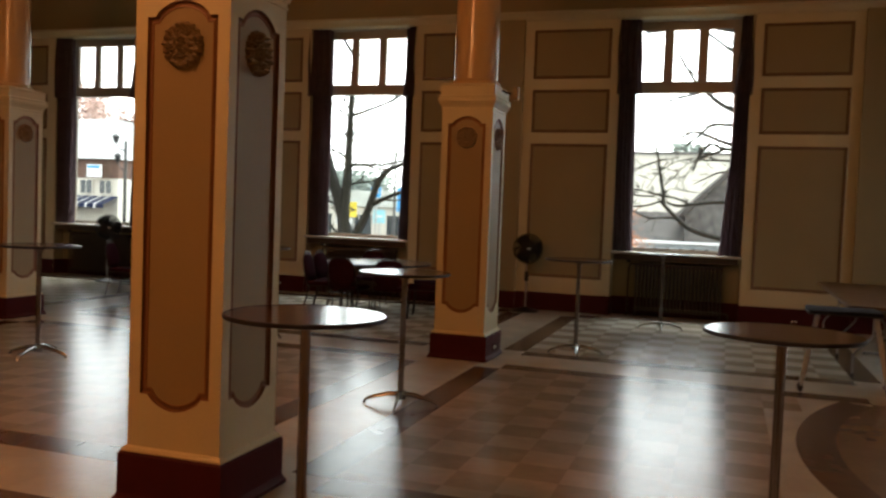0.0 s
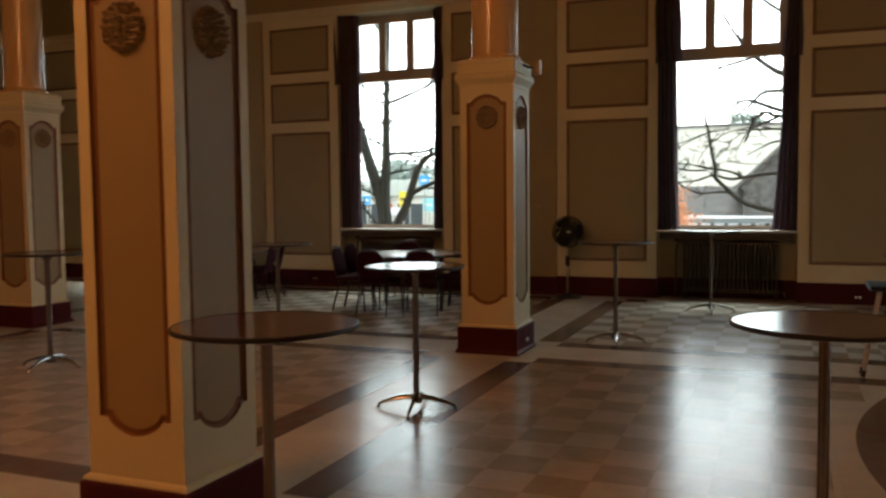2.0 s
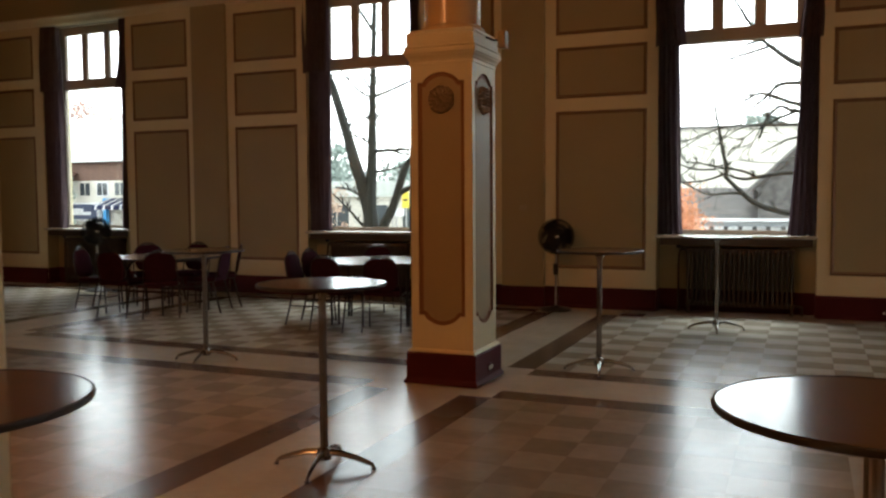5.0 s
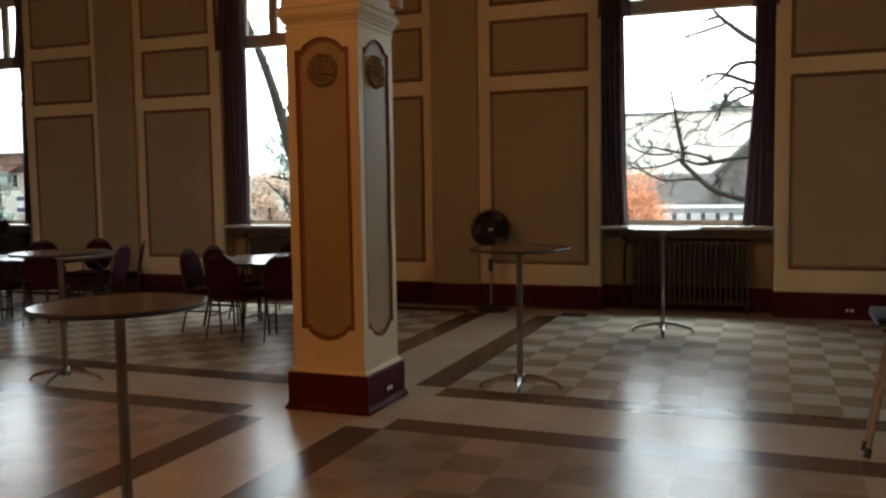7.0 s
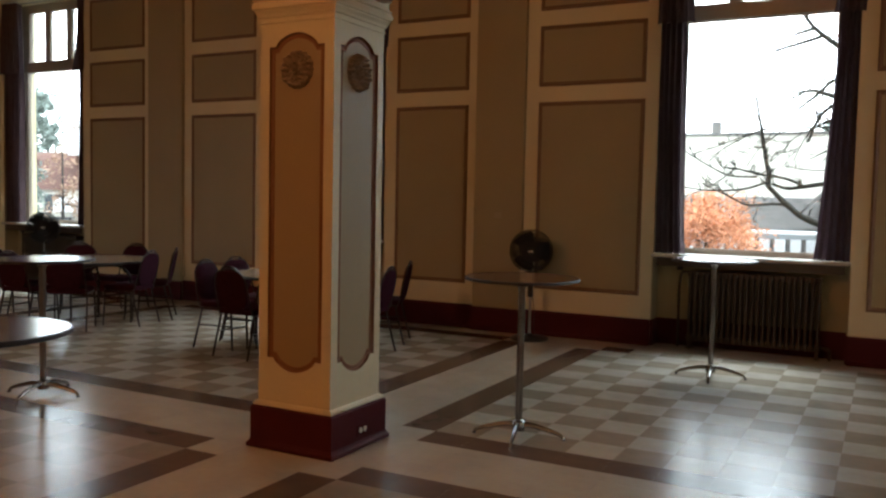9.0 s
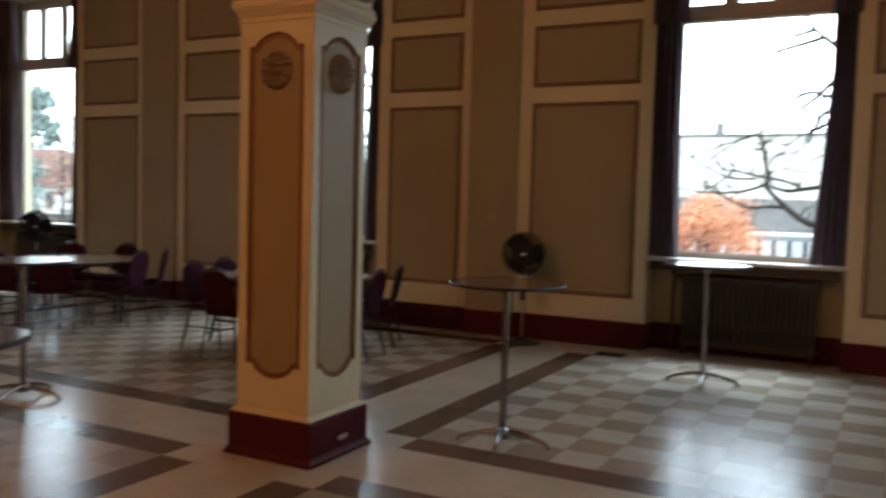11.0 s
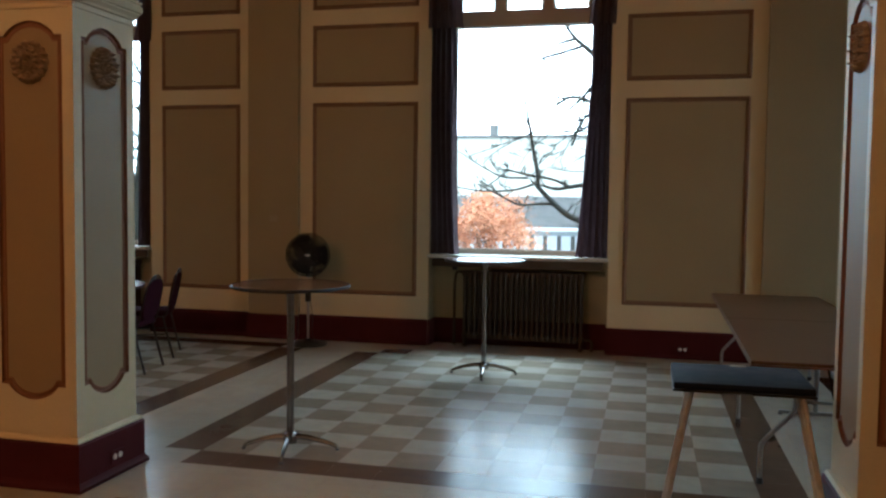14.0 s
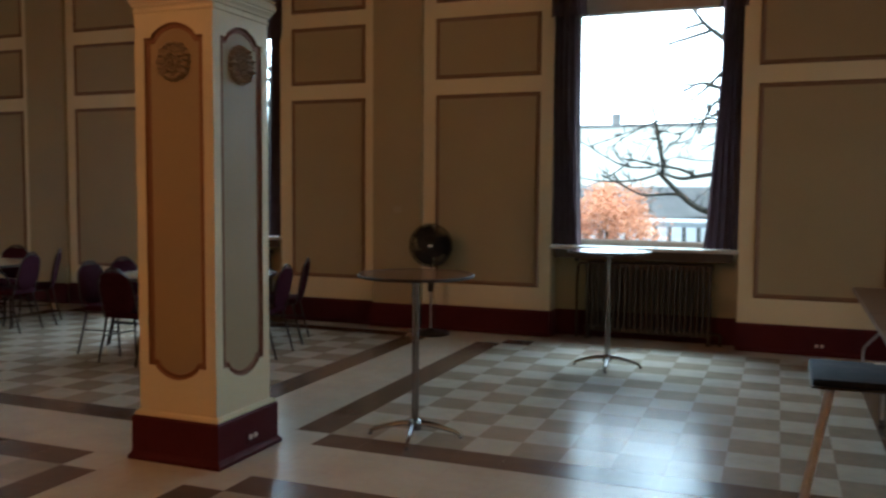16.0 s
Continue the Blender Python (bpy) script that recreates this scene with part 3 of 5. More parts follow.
for x, y, a, lift, *wide in TALL[1:]:
    k = wide[0] if wide else 1.0
    copy_thing(first_tall, pose(x, y, 0, 0, 0, a) @ Matrix.Diagonal((k, k, lift, 1)))


# ---- round dining tables and banquet chairs ----
def round_table(m):
    t = thing("round_table", "round folding banquet table with a pale glossy top", "table", m, group="round dining tables")
    part("tabletop", lathe([(0.0, 0.755), (0.755, 0.755), (0.76, 0.75), (0.76, 0.735), (0.755, 0.73), (0.0, 0.73)], 64), LINEN, t)
    part("edging", lathe([(0.758, 0.728), (0.766, 0.735), (0.766, 0.750), (0.758, 0.757)], 64, closed=True), RIM, t)
    for sx in (-1, 1):
        part("leg_frame", tube(bend([(sx * 0.42, -0.36, 0.0), (sx * 0.42, -0.36, 0.70), (sx * 0.42, 0.36, 0.70), (sx * 0.42, 0.36, 0.0)]), 0.0145), CHAIR_FRAME, t, smooth=True)
        part("stretcher", tube([(sx * 0.42, -0.36, 0.35), (sx * 0.42, 0.36, 0.35)], 0.011), CHAIR_FRAME, t)
        part("brace", tube([(sx * 0.42, 0, 0.35), (sx * 0.05, 0, 0.72)], 0.008), CHAIR_FRAME, t)
    return t


def banquet_chair(m):
    """A stacking chair that faces +y, with its back at -y."""
    c = thing("banquet_chair", "maroon upholstered stacking chair with a dark metal frame", "chair", m, group="banquet chairs round the tables")
    bm = box(-0.205, 0.205, -0.19, 0.22, 0.415, 0.475, bevel=0.022)
    part("seat", bm, UPHOLSTERY, c, smooth=True)
    # padded back: rounded crown, leaning backwards
    lean = radians(11)
    bm, front, rear = bmesh.new(), [], []

    def outline(k):
        n, pts = 28, []
        for i in range(n):
            a = 2 * math.pi * i / n
            ca, sa = math.cos(a), math.sin(a)
            x = 0.195 * math.copysign(abs(ca) ** 0.55, ca)
            z = 0.19 * math.copysign(abs(sa) ** (0.9 if sa > 0 else 0.5), sa)
            x *= 1 - 0.10 * max(0, -sa)
            pts.append((x * k, z * k))
        return pts

    loops = [[bm.verts.new((x, y, z)) for x, z in outline(k)] for k, y in ((0.55, 0.022), (0.9, 0.018), (1.0, 0.004), (1.0, -0.008), (0.96, -0.015))]
    for a, b in zip(loops, loops[1:]):
        for i in range(28):
            bm.faces.new((a[i], a[(i + 1) % 28], b[(i + 1) % 28], b[i]))
    bm.faces.new(loops[0][::-1])
    bm.faces.new(loops[-1])
    bmesh.ops.recalc_face_normals(bm, faces=bm.faces[:])
    back_pose = Matrix.Translation((0, -0.235, 0.66)) @ pose(0, 0, 0, math.degrees(lean))
    bm.transform(back_pose)
    part("backrest", bm, UPHOLSTERY, c, smooth=True)
    part("handle", tube([back_pose @ Vector((0.105 * math.cos(a), -0.004, 0.165 + 0.062 * math.sin(a) ** 0.8)) for a in [math.pi * i / 12 for i in range(13)]], 0.010, 6), CHAIR_FRAME, c, smooth=True)
    for sx in (-1, 1):
        x = sx * 0.215
        part("back_post", tube(bend([(x, -0.17, 0.41), (x, -0.205, 0.50), (x * 0.93, -0.262, 0.76), (x * 0.62, -0.276, 0.838), (0, -0.28, 0.862)]), 0.009, 6), CHAIR_FRAME, c, smooth=True)
        part("front_leg", tube([(x, 0.19, 0.425), (x * 1.02, 0.20, 0.25), (x * 1.04, 0.215, 0.0)], 0.011, 6), CHAIR_FRAME, c, smooth=True)
        part("rear_leg", tube([(x, -0.15, 0.425), (x * 1.02, -0.19, 0.25), (x * 1.04, -0.255, 0.0)], 0.011, 6), CHAIR_FRAME, c, smooth=True)
        part("side_rail", tube([(x, -0.17, 0.415), (x, 0.20, 0.415)], 0.010, 6), CHAIR_FRAME, c)
        part("side_stretcher", tube([(x * 1.02, -0.20, 0.24), (x * 1.02, 0.20, 0.24)], 0.008, 6), CHAIR_FRAME, c)
    return c


# two round tables, each with the chairs drawn up to it: place and turn
SETS = [((-2.98, -2.05), [(-3.09, -2.84, -3), (-3.60, -2.575, -83), (-3.68, -2.07, -92), (-2.53, -2.72, 17), (-2.21, -2.14, 101), (-2.43, -1.40, 112), (-3.47, -1.24, 190)]),
        ((-6.12, -2.25), [(-5.80, -2.72, 38), (-6.33, -2.85, 7), (-6.97, -2.62, -75), (-6.90, -1.70, -131), (-6.44, -1.41, 189), (-5.73, -1.56, 129), (-5.58, -2.06, 107)])]
first_table = first_chair = None
for (x, y), seats in SETS:
    if first_table is None:
        first_table = round_table(pose(x, y, 0, 0, 0, 20))
    else:
        copy_thing(first_table, pose(x, y, 0, 0, 0, -15))
    for cx, cy, turn in seats:
        if first_chair is None:
            first_chair = banquet_chair(pose(cx, cy, 0, 0, 0, turn))
        else:
            copy_thing(first_chair, pose(cx, cy, 0, 0, 0, turn))


# ---- pedestal fans ----
def fan(m):
    f = thing("pedestal_fan", "black pedestal fan with a round wire grille", "fan", m, group="pedestal fans")
    part("base", lathe([(0, 0), (0.21, 0), (0.215, 0.012), (0.19, 0.03), (0.05, 0.05), (0.03, 0.07), (0, 0.07)], 32), BLACK, f, smooth=True)
    part("pole", lathe([(0, 0.05), (0.014, 0.05), (0.014, 0.55), (0.022, 0.56), (0.022, 0.62), (0.011, 0.63), (0.011, 0.86), (0, 0.86)], 12), STEEL, f, smooth=True)
    part("control_box", box(-0.032, 0.032, -0.04, 0.035, 0.48, 0.635, bevel=0.012), BLACK, f, smooth=True)
    part("yoke", box(-0.024, 0.024, -0.03, 0.05, 0.79, 0.90, bevel=0.012), BLACK, f, smooth=True)
    part("cord", tube(bend([(0.02, 0.03, 0.50), (0.05, 0.05, 0.30), (0.04, 0.06, 0.10), (0.09, 0.16, 0.008), (0.16, 0.30, 0.006)]), 0.004, 6), BLACK, f, smooth=True)
    tilt = Matrix.Translation((0, -0.08, 1.0)) @ pose(0, 0, 0, 90, 0, 0)
    part("motor", lathe([(0, -0.20), (0.05, -0.19), (0.075, -0.15), (0.078, -0.06), (0.06, -0.03), (0, -0.03)], 20, tilt), BLACK, f, smooth=True)
    bm = bmesh.new()
    prof_f = [(0.03, 0.085), (0.10, 0.08), (0.18, 0.062), (0.225, 0.03), (0.235, 0.0)]
    prof_r = [(0.06, -0.07), (0.15, -0.06), (0.215, -0.03), (0.235, 0.0)]
    for k in range(130):
        a = 2 * math.pi * k / 130
        for prof in (prof_f, prof_r):
            add_tube(bm, [tilt @ Vector((r * math.cos(a), r * math.sin(a), z)) for r, z in prof], 0.0026, 3)
    for r, z in ((0.235, 0.0), (0.16, 0.068), (0.09, 0.081)):
        add_tube(bm, [tilt @ Vector((r * math.cos(2 * math.pi * i / 40), r * math.sin(2 * math.pi * i / 40), z)) for i in range(41)], 0.007 if z == 0 else 0.003, 4)
    part("grille", bm, GRILLE, f)
    badge = part("badge", lathe([(0, 0.094), (0.038, 0.092), (0.042, 0.084), (0, 0.082)], 24, tilt), BLACK, f, smooth=True)
    part("badge_mark", box(-0.026, 0.026, -0.010, 0.010, 0.0945, 0.0965, m=tilt), WHITE, badge)
    for k in range(3):
        bm, rows = bmesh.new(), []
        for i in range(7):
            r = 0.04 + 0.175 * i / 6
            row = []
            for j in range(6):
                a = radians(120 * k) + (j / 5 - 0.5) * (1.25 - 0.3 * abs(i / 6 - 0.6))
                row.append(bm.verts.new(tilt @ Vector((r * math.cos(a), r * math.sin(a), 0.02 + 0.045 * (j / 5 - 0.5)))))
            rows.append(row)
        grid_faces(bm, rows)
        bmesh.ops.solidify(bm, geom=bm.faces[:], thickness=0.002)
        part("blade", bm, BLADE, f, smooth=True)
    return f


first_fan = fan(pose(-1.145, -0.37, -0.0, 0, 0, 20))
copy_thing(first_fan, pose(-9.02, -0.62, 0, 0, 0, 48))


# ---- folding tables by the far pillar ----
def padded_table(m, length=0.64, width=0.52, h=0.75):
    t = thing("padded_table", "small folding table with a blue-black padded top on steel legs", "table", m)
    part("top", box(0, length, 0, width, h - 0.035, h, bevel=0.012), VINYL, t, smooth=True)
    part("piping", box(-0.004, length + 0.004, -0.004, width + 0.004, h - 0.046, h - 0.036, bevel=0.004), BLACK, t)
    part("label_plate", box(0.30, 0.38, width - 0.045, width - 0.02, h - 0.001, h + 0.002), WHITE, t, "small white label on the pad")
    for x, fx in ((0.085, -0.065), (length - 0.05, length + 0.06)):
        part("rail", tube([(x, 0.04, h - 0.058), (x, width - 0.04, h - 0.058)], 0.014), LEG_GREY, t)
        for y, fy in ((0.055, -0.20), (0.20, -0.06)):
            top, foot = Vector((x, y, h - 0.05)), Vector((fx, fy, 0.0))
            leg = part("leg", tube([top, foot], 0.0145, 10), LEG_WORN, t, smooth=True)
            part("rubber_foot", tube([top.lerp(foot, 0.93), foot], 0.0195, 10), RIM, leg)
    return t


padded_table(pose(2.612, -4.905, 0))


def folding_table(m, length, width, near_leg, far_leg, tee=None, h=0.75):
    t = thing("folding_table", "long folding table with a tan laminate top and bent steel legs", "table", m, group="long folding tables")
    part("tabletop", box(0, width, 0, length, h - 0.02, h, bevel=0.004), TABLETOP, t)
    part("edge_band", box(-0.004, width + 0.004, -0.004, length + 0.004, h - 0.030, h - 0.021, bevel=0.003), TABLETOP, t)
    for x in (0.04, width - 0.065):
        part("apron_rail", box(x, x + 0.025, 0.10, length - 0.10, h - 0.065, h - 0.0305), LEG_GREY, t)
    if tee:
        post = part("leg", tube([(tee, near_leg, 0.03), (tee, near_leg, h - 0.066)], 0.019, 10), LEG_GREY, t, smooth=True)
        part("foot_bar", box(tee - 0.26, tee + 0.26, near_leg - 0.02, near_leg + 0.02, 0.008, 0.034, bevel=0.006), LEG_GREY, post)
        part("head_plate", box(tee - 0.20, tee + 0.20, near_leg - 0.03, near_leg + 0.03, h - 0.066, h - 0.0305, bevel=0.004), LEG_GREY, post)
        for sx in (-0.25, 0.25):
            part("glide", lathe([(0, 0), (0.016, 0), (0.016, 0.008), (0, 0.008)], 10, Matrix.Translation((tee + sx, near_leg, 0))), RIM, post)
        part("brace", tube([(tee + 0.02, near_leg + 0.01, 0.36), (tee + 0.08, near_leg + 0.34, h - 0.05)], 0.008), CHROME, t)
    for y in (far_leg,) if tee else (near_leg, far_leg):
        for x, d in ((0.27, -1), (width - 0.27, 1)):
            leg = part("leg", tube(bend([(x, y, h - 0.05), (x, y, 0.60), (x, y, 0.46), (x + d * 0.01, y, 0.425), (x + d * 0.17, y, 0.245), (x + d * 0.18, y, 0.21), (x + d * 0.18, y, 0.10), (x + d * 0.18, y, 0.0)], 4), 0.0135, 10), LEG_GREY, t, smooth=True)
            part("rubber_foot", lathe([(0, 0), (0.019, 0), (0.019, 0.03), (0.0145, 0.036)], 10, Matrix.Translation((x + d * 0.18, y, 0))), RIM, leg)
        part("crossbar", tube([(0.27, y, h - 0.06), (width - 0.27, y, h - 0.06)], 0.011), LEG_GREY, t)
        part("lower_bar", tube([(0.27, y, 0.49), (width - 0.27, y, 0.49)], 0.010), LEG_GREY, t)
        way = 1 if y < length / 2 else -1
        part("brace", tube([(width / 2, y, 0.49), (width / 2, y + way * 0.30, h - 0.05)], 0.007), CHROME, t)
    return t


folding_table(pose(3.04, -4.22, 0, 0, 0, -0.8), 1.83, 0.95, 0.24, 1.63)
folding_table(pose(3.066, -2.385, 0, 0, 0, -0.8), 1.83, 0.95, 0.19, 1.60, tee=0.68)

# ---- unseen ceiling lamps, added for the warm light on pillars and walls ----
for x, y, glow in ((-1.7, -7.2, LAMP_GLASS), (3.2, -7.6, LAMP_FILL), (-2.7, -13.0, LAMP_BRIGHT)):
    lamp = thing("pendant_lamp", "unseen warm globe pendant added to light the hall", "lamp", pose(x, y, 0), group="pendant lamps of the hall")
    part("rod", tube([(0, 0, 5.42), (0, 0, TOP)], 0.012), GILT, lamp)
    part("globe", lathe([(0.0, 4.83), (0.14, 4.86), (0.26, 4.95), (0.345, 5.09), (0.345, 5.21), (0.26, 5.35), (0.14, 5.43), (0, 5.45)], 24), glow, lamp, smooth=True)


# ---- outlets and the loudspeaker on the pillar ----
def outlet(m):
    o = thing("wall_outlet", "white double power outlet set in the maroon baseboard", "outlet", m, group="power outlets")
    part("cover", box(-0.058, 0.058, -0.006, 0.0, -0.035, 0.035, bevel=0.003), MAROON, o)
    for x in (-0.024, 0.024):
        part("socket", lathe([(0, 0), (0.017, 0), (0.017, 0.004), (0.014, 0.006), (0, 0.006)], 14, pose(x, -0.006, 0, 90, 0, 0)), WHITE, o)
    return o


first_outlet = outlet(pose(2.855, -0.032, 0.10))
copy_thing(first_outlet, pose(-5.75, -0.032, 0.136))
copy_thing(first_outlet, pose(-0.777 + 0.309, -4.835, 0.115, 0, 0, 90))

plate_cover = thing("wall_plate", "small blank cover plate on the tan pilaster", "cover plate", pose(-1.70, -0.06, 1.38))
part("cover", box(-0.05, 0.05, -0.006, 0.0, -0.035, 0.035, bevel=0.003), WHITE_TAN, plate_cover)

speaker = thing("loudspeaker", "small cream loudspeaker on a black bracket fixed to the pillar", "loudspeaker", pose(-0.34, -4.86, 2.80))
part("cabinet", box(-0.034, 0.034, -0.045, 0.045, -0.07, 0.07, bevel=0.012), PILLAR_TAN, speaker, smooth=True)
part("bracket", tube(bend([(-0.03, 0.0, 0.0), (-0.09, 0.0, 0.005), (-0.13, 0.0, 0.03), (-0.152, 0.0, 0.03)]), 0.010, 6), BLACK, speaker)

# ---- outside ----
ASPHALT = material("grey_asphalt", (0.06, 0.06, 0.06), 0.9, vary=0.2, scale=0.6, fine=20)
SIDING = material("pale_siding_paint", (0.62, 0.58, 0.50), 0.8, vary=0.08, scale=0.6, fine=12)
SLATE = material("weathered_grey_shingle", (0.13, 0.122, 0.115), 0.85, vary=0.35, scale=1.2, fine=9, bump=0.3, per_piece=0.3)
REDROOF = material("brown_red_roofing", (0.16, 0.075, 0.055), 0.85, vary=0.25, scale=1.0, fine=8)
BRICK = material("brown_brick_wall", (0.15, 0.085, 0.06), 0.85, vary=0.3, scale=2, fine=14)
PANE = material("dark_shop_glass", (0.05, 0.06, 0.065), 0.1, vary=0.2)
NAVY = material("navy_awning_cloth", (0.02, 0.03, 0.09), 0.8, vary=0.15)
STRIPE = material("pale_awning_cloth", (0.55, 0.55, 0.55), 0.8, vary=0.1)
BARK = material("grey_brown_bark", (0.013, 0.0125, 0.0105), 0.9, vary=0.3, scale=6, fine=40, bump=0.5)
ORANGE = material("orange_autumn_leaves", (0.50, 0.21, 0.10), 0.7, vary=0.3, scale=3, per_piece=0.35)
# russet paled to pink: outdoor glare is put into the leaf colour
RUSSET = material("russet_tree_leaves", (0.50, 0.35, 0.30), 0.8, vary=0.3, scale=2, per_piece=0.3)
DRY = material("pale_brown_leaves", (0.40, 0.27, 0.19), 0.8, vary=0.3, scale=2, per_piece=0.35)
SIGN_BLACK = material("black_sign_board", (0.02, 0.02, 0.022), 0.4)
SIGN_WHITE = material("white_sign_paint", (0.75, 0.75, 0.75), 0.5)
SIGN_RED = material("red_sign_paint", (0.45, 0.03, 0.04), 0.5)
SIGN_YELLOW = material("yellow_sign_paint", (0.7, 0.55, 0.05), 0.5)
SIGN_BLUE = material("blue_sign_paint", (0.06, 0.33, 0.68), 0.5)
SIGN_CYAN = material("pale_cyan_sign_paint", (0.30, 0.62, 0.70), 0.5)
BOARD_BLUE = material("dark_blue_sign_board", (0.055, 0.068, 0.12), 0.5, vary=0.15)
ROOF_GREEN = material("pale_green_grey_roofing", (0.30, 0.315, 0.28), 0.7, vary=0.15, scale=1.0, fine=8)
# leaf green paled: the outdoor haze is put into the colour
HAZY = material("haze_paled_green_leaves", (0.23, 0.27, 0.24), 0.8, vary=0.3, scale=2, per_piece=0.3)
TIMBER = material("dark_timber_posts", (0.10, 0.095, 0.09), 0.8)
YARD = -1.6
tagged(part("ground", box(-400, 400, -300, 900, YARD - 0.3, YARD), ASPHALT), "grey street ground outside the windows", "ground", kind="structure")

tagged(part("foundation", box(LEFT - 0.62, RIGHT + 0.62, BACK - 0.3, 0.62, YARD, -0.302), BRICK), "brown brick foundation under the hall", "foundation", kind="structure")


def facade_window(parent, x0, x1, y, z0, z1, mat=None):
    w = part("window", box(x0, x1, y - 0.06, y - 0.02, z0, z1), mat or SIDING, parent)
    for a, b in ((x0 + 0.06, (x0 + x1) / 2 - 0.03), ((x0 + x1) / 2 + 0.03, x1 - 0.06)):
        part("pane", box(a, b, y - 0.066, y - 0.061, z0 + 0.06, z1 - 0.06), PANE, w)
    return w


def gable_roof(x0, x1, y0, y1, eave, ridge, along="x", over=0.3):
    bm = bmesh.new()
    if along == "x":
        ym = (y0 + y1) / 2
        pts = [[(x0 - over, y0 - over, eave), (x1 + over, y0 - over, eave)], [(x0 - over, ym, ridge), (x1 + over, ym, ridge)], [(x0 - over, y1 + over, eave), (x1 + over, y1 + over, eave)]]
    else:
        xm = (x0 + x1) / 2
        pts = [[(x0 - over, y0 - over, eave), (x0 - over, y1 + over, eave)], [(xm, y0 - over, ridge), (xm, y1 + over, ridge)], [(x1 + over, y0 - over, eave), (x1 + over, y1 + over, eave)]]
    grid_faces(bm, [[bm.verts.new(p) for p in row] for row in pts])
    bmesh.ops.solidify(bm, geom=bm.faces[:], thickness=0.15)
    return bm


def shingle_slope(corner, along, up, n, rows, keep=None):
    """Overlapping courses of shingles on a slope: each stands a little proud at its lower edge."""
    rnd = random.Random(n * rows)
    corner, along, up = Vector(corner), Vector(along), Vector(up)
    out = along.cross(up).normalized()
    if out.z < 0 and abs(out.z) > 0.01:
        out = -out
    verts, faces = [], []
    for j in range(rows):
        for i in range(-1, n):
            a = i + (0.5 if j % 2 else 0.0) + rnd.uniform(-0.08, 0.08)
            u0, u1 = max(0.0, (a + 0.03) / n), min(1.0, (a + 0.97) / n)
            if u1 <= u0 or (keep and not keep((u0 + u1) / 2, (j + 0.5) / rows)):
                continue
            drop = rnd.uniform(0.0, 0.12)
            k = len(verts)
            for u, v, h in ((u0, j - drop, 0.07), (u1, j - drop, 0.07), (u1, j + 1.05, 0.02), (u0, j + 1.05, 0.02)):
                verts.append(tuple(corner + along * u + up * (max(0.0, v) / rows) + out * h))
            faces.append((k, k + 1, k + 2, k + 3))
    return verts, faces


def shingles(parent, verts, faces, mat):
    me = bpy.data.meshes.new("shingles")
    me.from_pydata(verts, [], faces)
    me.materials.append(mat)
    ob = new("shingles", me)
    ob.parent = parent
    return tagged(ob, kind="stuff")


# slate-roofed house behind the yard, with a cross gable
house = thing("slate_house", "low white timbered house with a weathered grey shingle roof", "house", pose(-2.0, 30.0, 0))
part("wall", box(-9.0, 13.0, 0, 9.0, YARD, 0.48), SIGN_WHITE, house)
part("roof", gable_roof(-9.0, 13.0, 0.0, 9.0, 0.48, 1.9), SLATE, house)
part("gable_wall", box(2.0, 8.4, -1.2, 8.0, 0.34, 1.70), SLATE, house)
part("porch_wall", box(2.0, 8.4, -1.18, 8.0, YARD, 0.335), SIGN_WHITE, house)
part("cross_roof", gable_roof(1.8, 8.6, -1.4, 8.0, 1.75, 5.12, "y"), SLATE, house)
bm = bmesh.new()
bm.faces.new([bm.verts.new(p) for p in ((1.9, -1.21, 1.7), (8.5, -1.21, 1.7), (5.2, -1.21, 4.98))])
gable = part("gable_shingles", bm, SLATE, house)
shingles(house, *shingle_slope((-9.3, -0.3, 0.49), (22.6, 0, 0), (0, 4.8, 1.42), 80, 18), SLATE)
shingles(gable, *shingle_slope((1.9, -1.23, 1.7), (6.6, 0, 0), (0, 0, 3.28), 30, 20, lambda u, v: abs(u - 0.5) < 0.5 * (1 - v)), SLATE)
shingles(gable, *shingle_slope((2.0, -1.23, 0.5), (6.4, 0, 0), (0, 0, 1.2), 30, 8), SLATE)
part("barge_board", tube([(1.4, -1.72, 1.52), (5.2, -1.72, 5.25), (9.0, -1.72, 1.52)], 0.09, 4), SLATE, house)
part("gutter", box(-9.3, 13.3, -1.58, -1.42, 0.36, 0.50, bevel=0.03), SIGN_WHITE, house)
for i in range(35):
    x = -9.0 + i * 0.63
    part("post", box(x, x + 0.19, -1.3 if 1.9 < x < 8.4 else -0.06, 0.02, YARD, 0.14), TIMBER, house)
part("beam", box(-9.0, 13.0, -1.36, -1.22, 0.14, 0.34), LEG_GREY, house)
# unseen block, added to keep sky light out of the west windows
sky_block = thing("brick_neighbour", "unseen brick block added to cut sky light in the west windows", "building", pose(-24.0, -6.0, 0))
part("wall", box(-12, 0, -14, 9, YARD, 11), BRICK, sky_block)
part("parapet", box(-12.2, 0.2, -14.2, 9.2, 11, 11.4), SIDING, sky_block)
# long pale building on the skyline
hall = thing("pale_building", "long pale building with a flat parapet and a chimney", "building", pose(-4.0, 75.0, 0))
part("wall", box(-14, 40, 0, 14, YARD, 8.05), SIDING, hall)
part("parapet", box(-14.3, 40.3, -0.3, 14.3, 8.05, 8.28), SLATE, hall)
part("chimney", box(-9.2, -8.4, 0.6, 1.4, 8.28, 9.4), SLATE, hall)

# shops across the street
shop = thing("shop_row", "pale shop building with a brown upper storey and navy awning", "building", pose(-33.5, 27.0, 0))
part("wall", box(-9, 2.1, 0, 12, YARD, 2.65), SIDING, shop)
part("upper_wall", box(-9, 2.1, -0.02, 12, 2.65, 3.75), BRICK, shop)
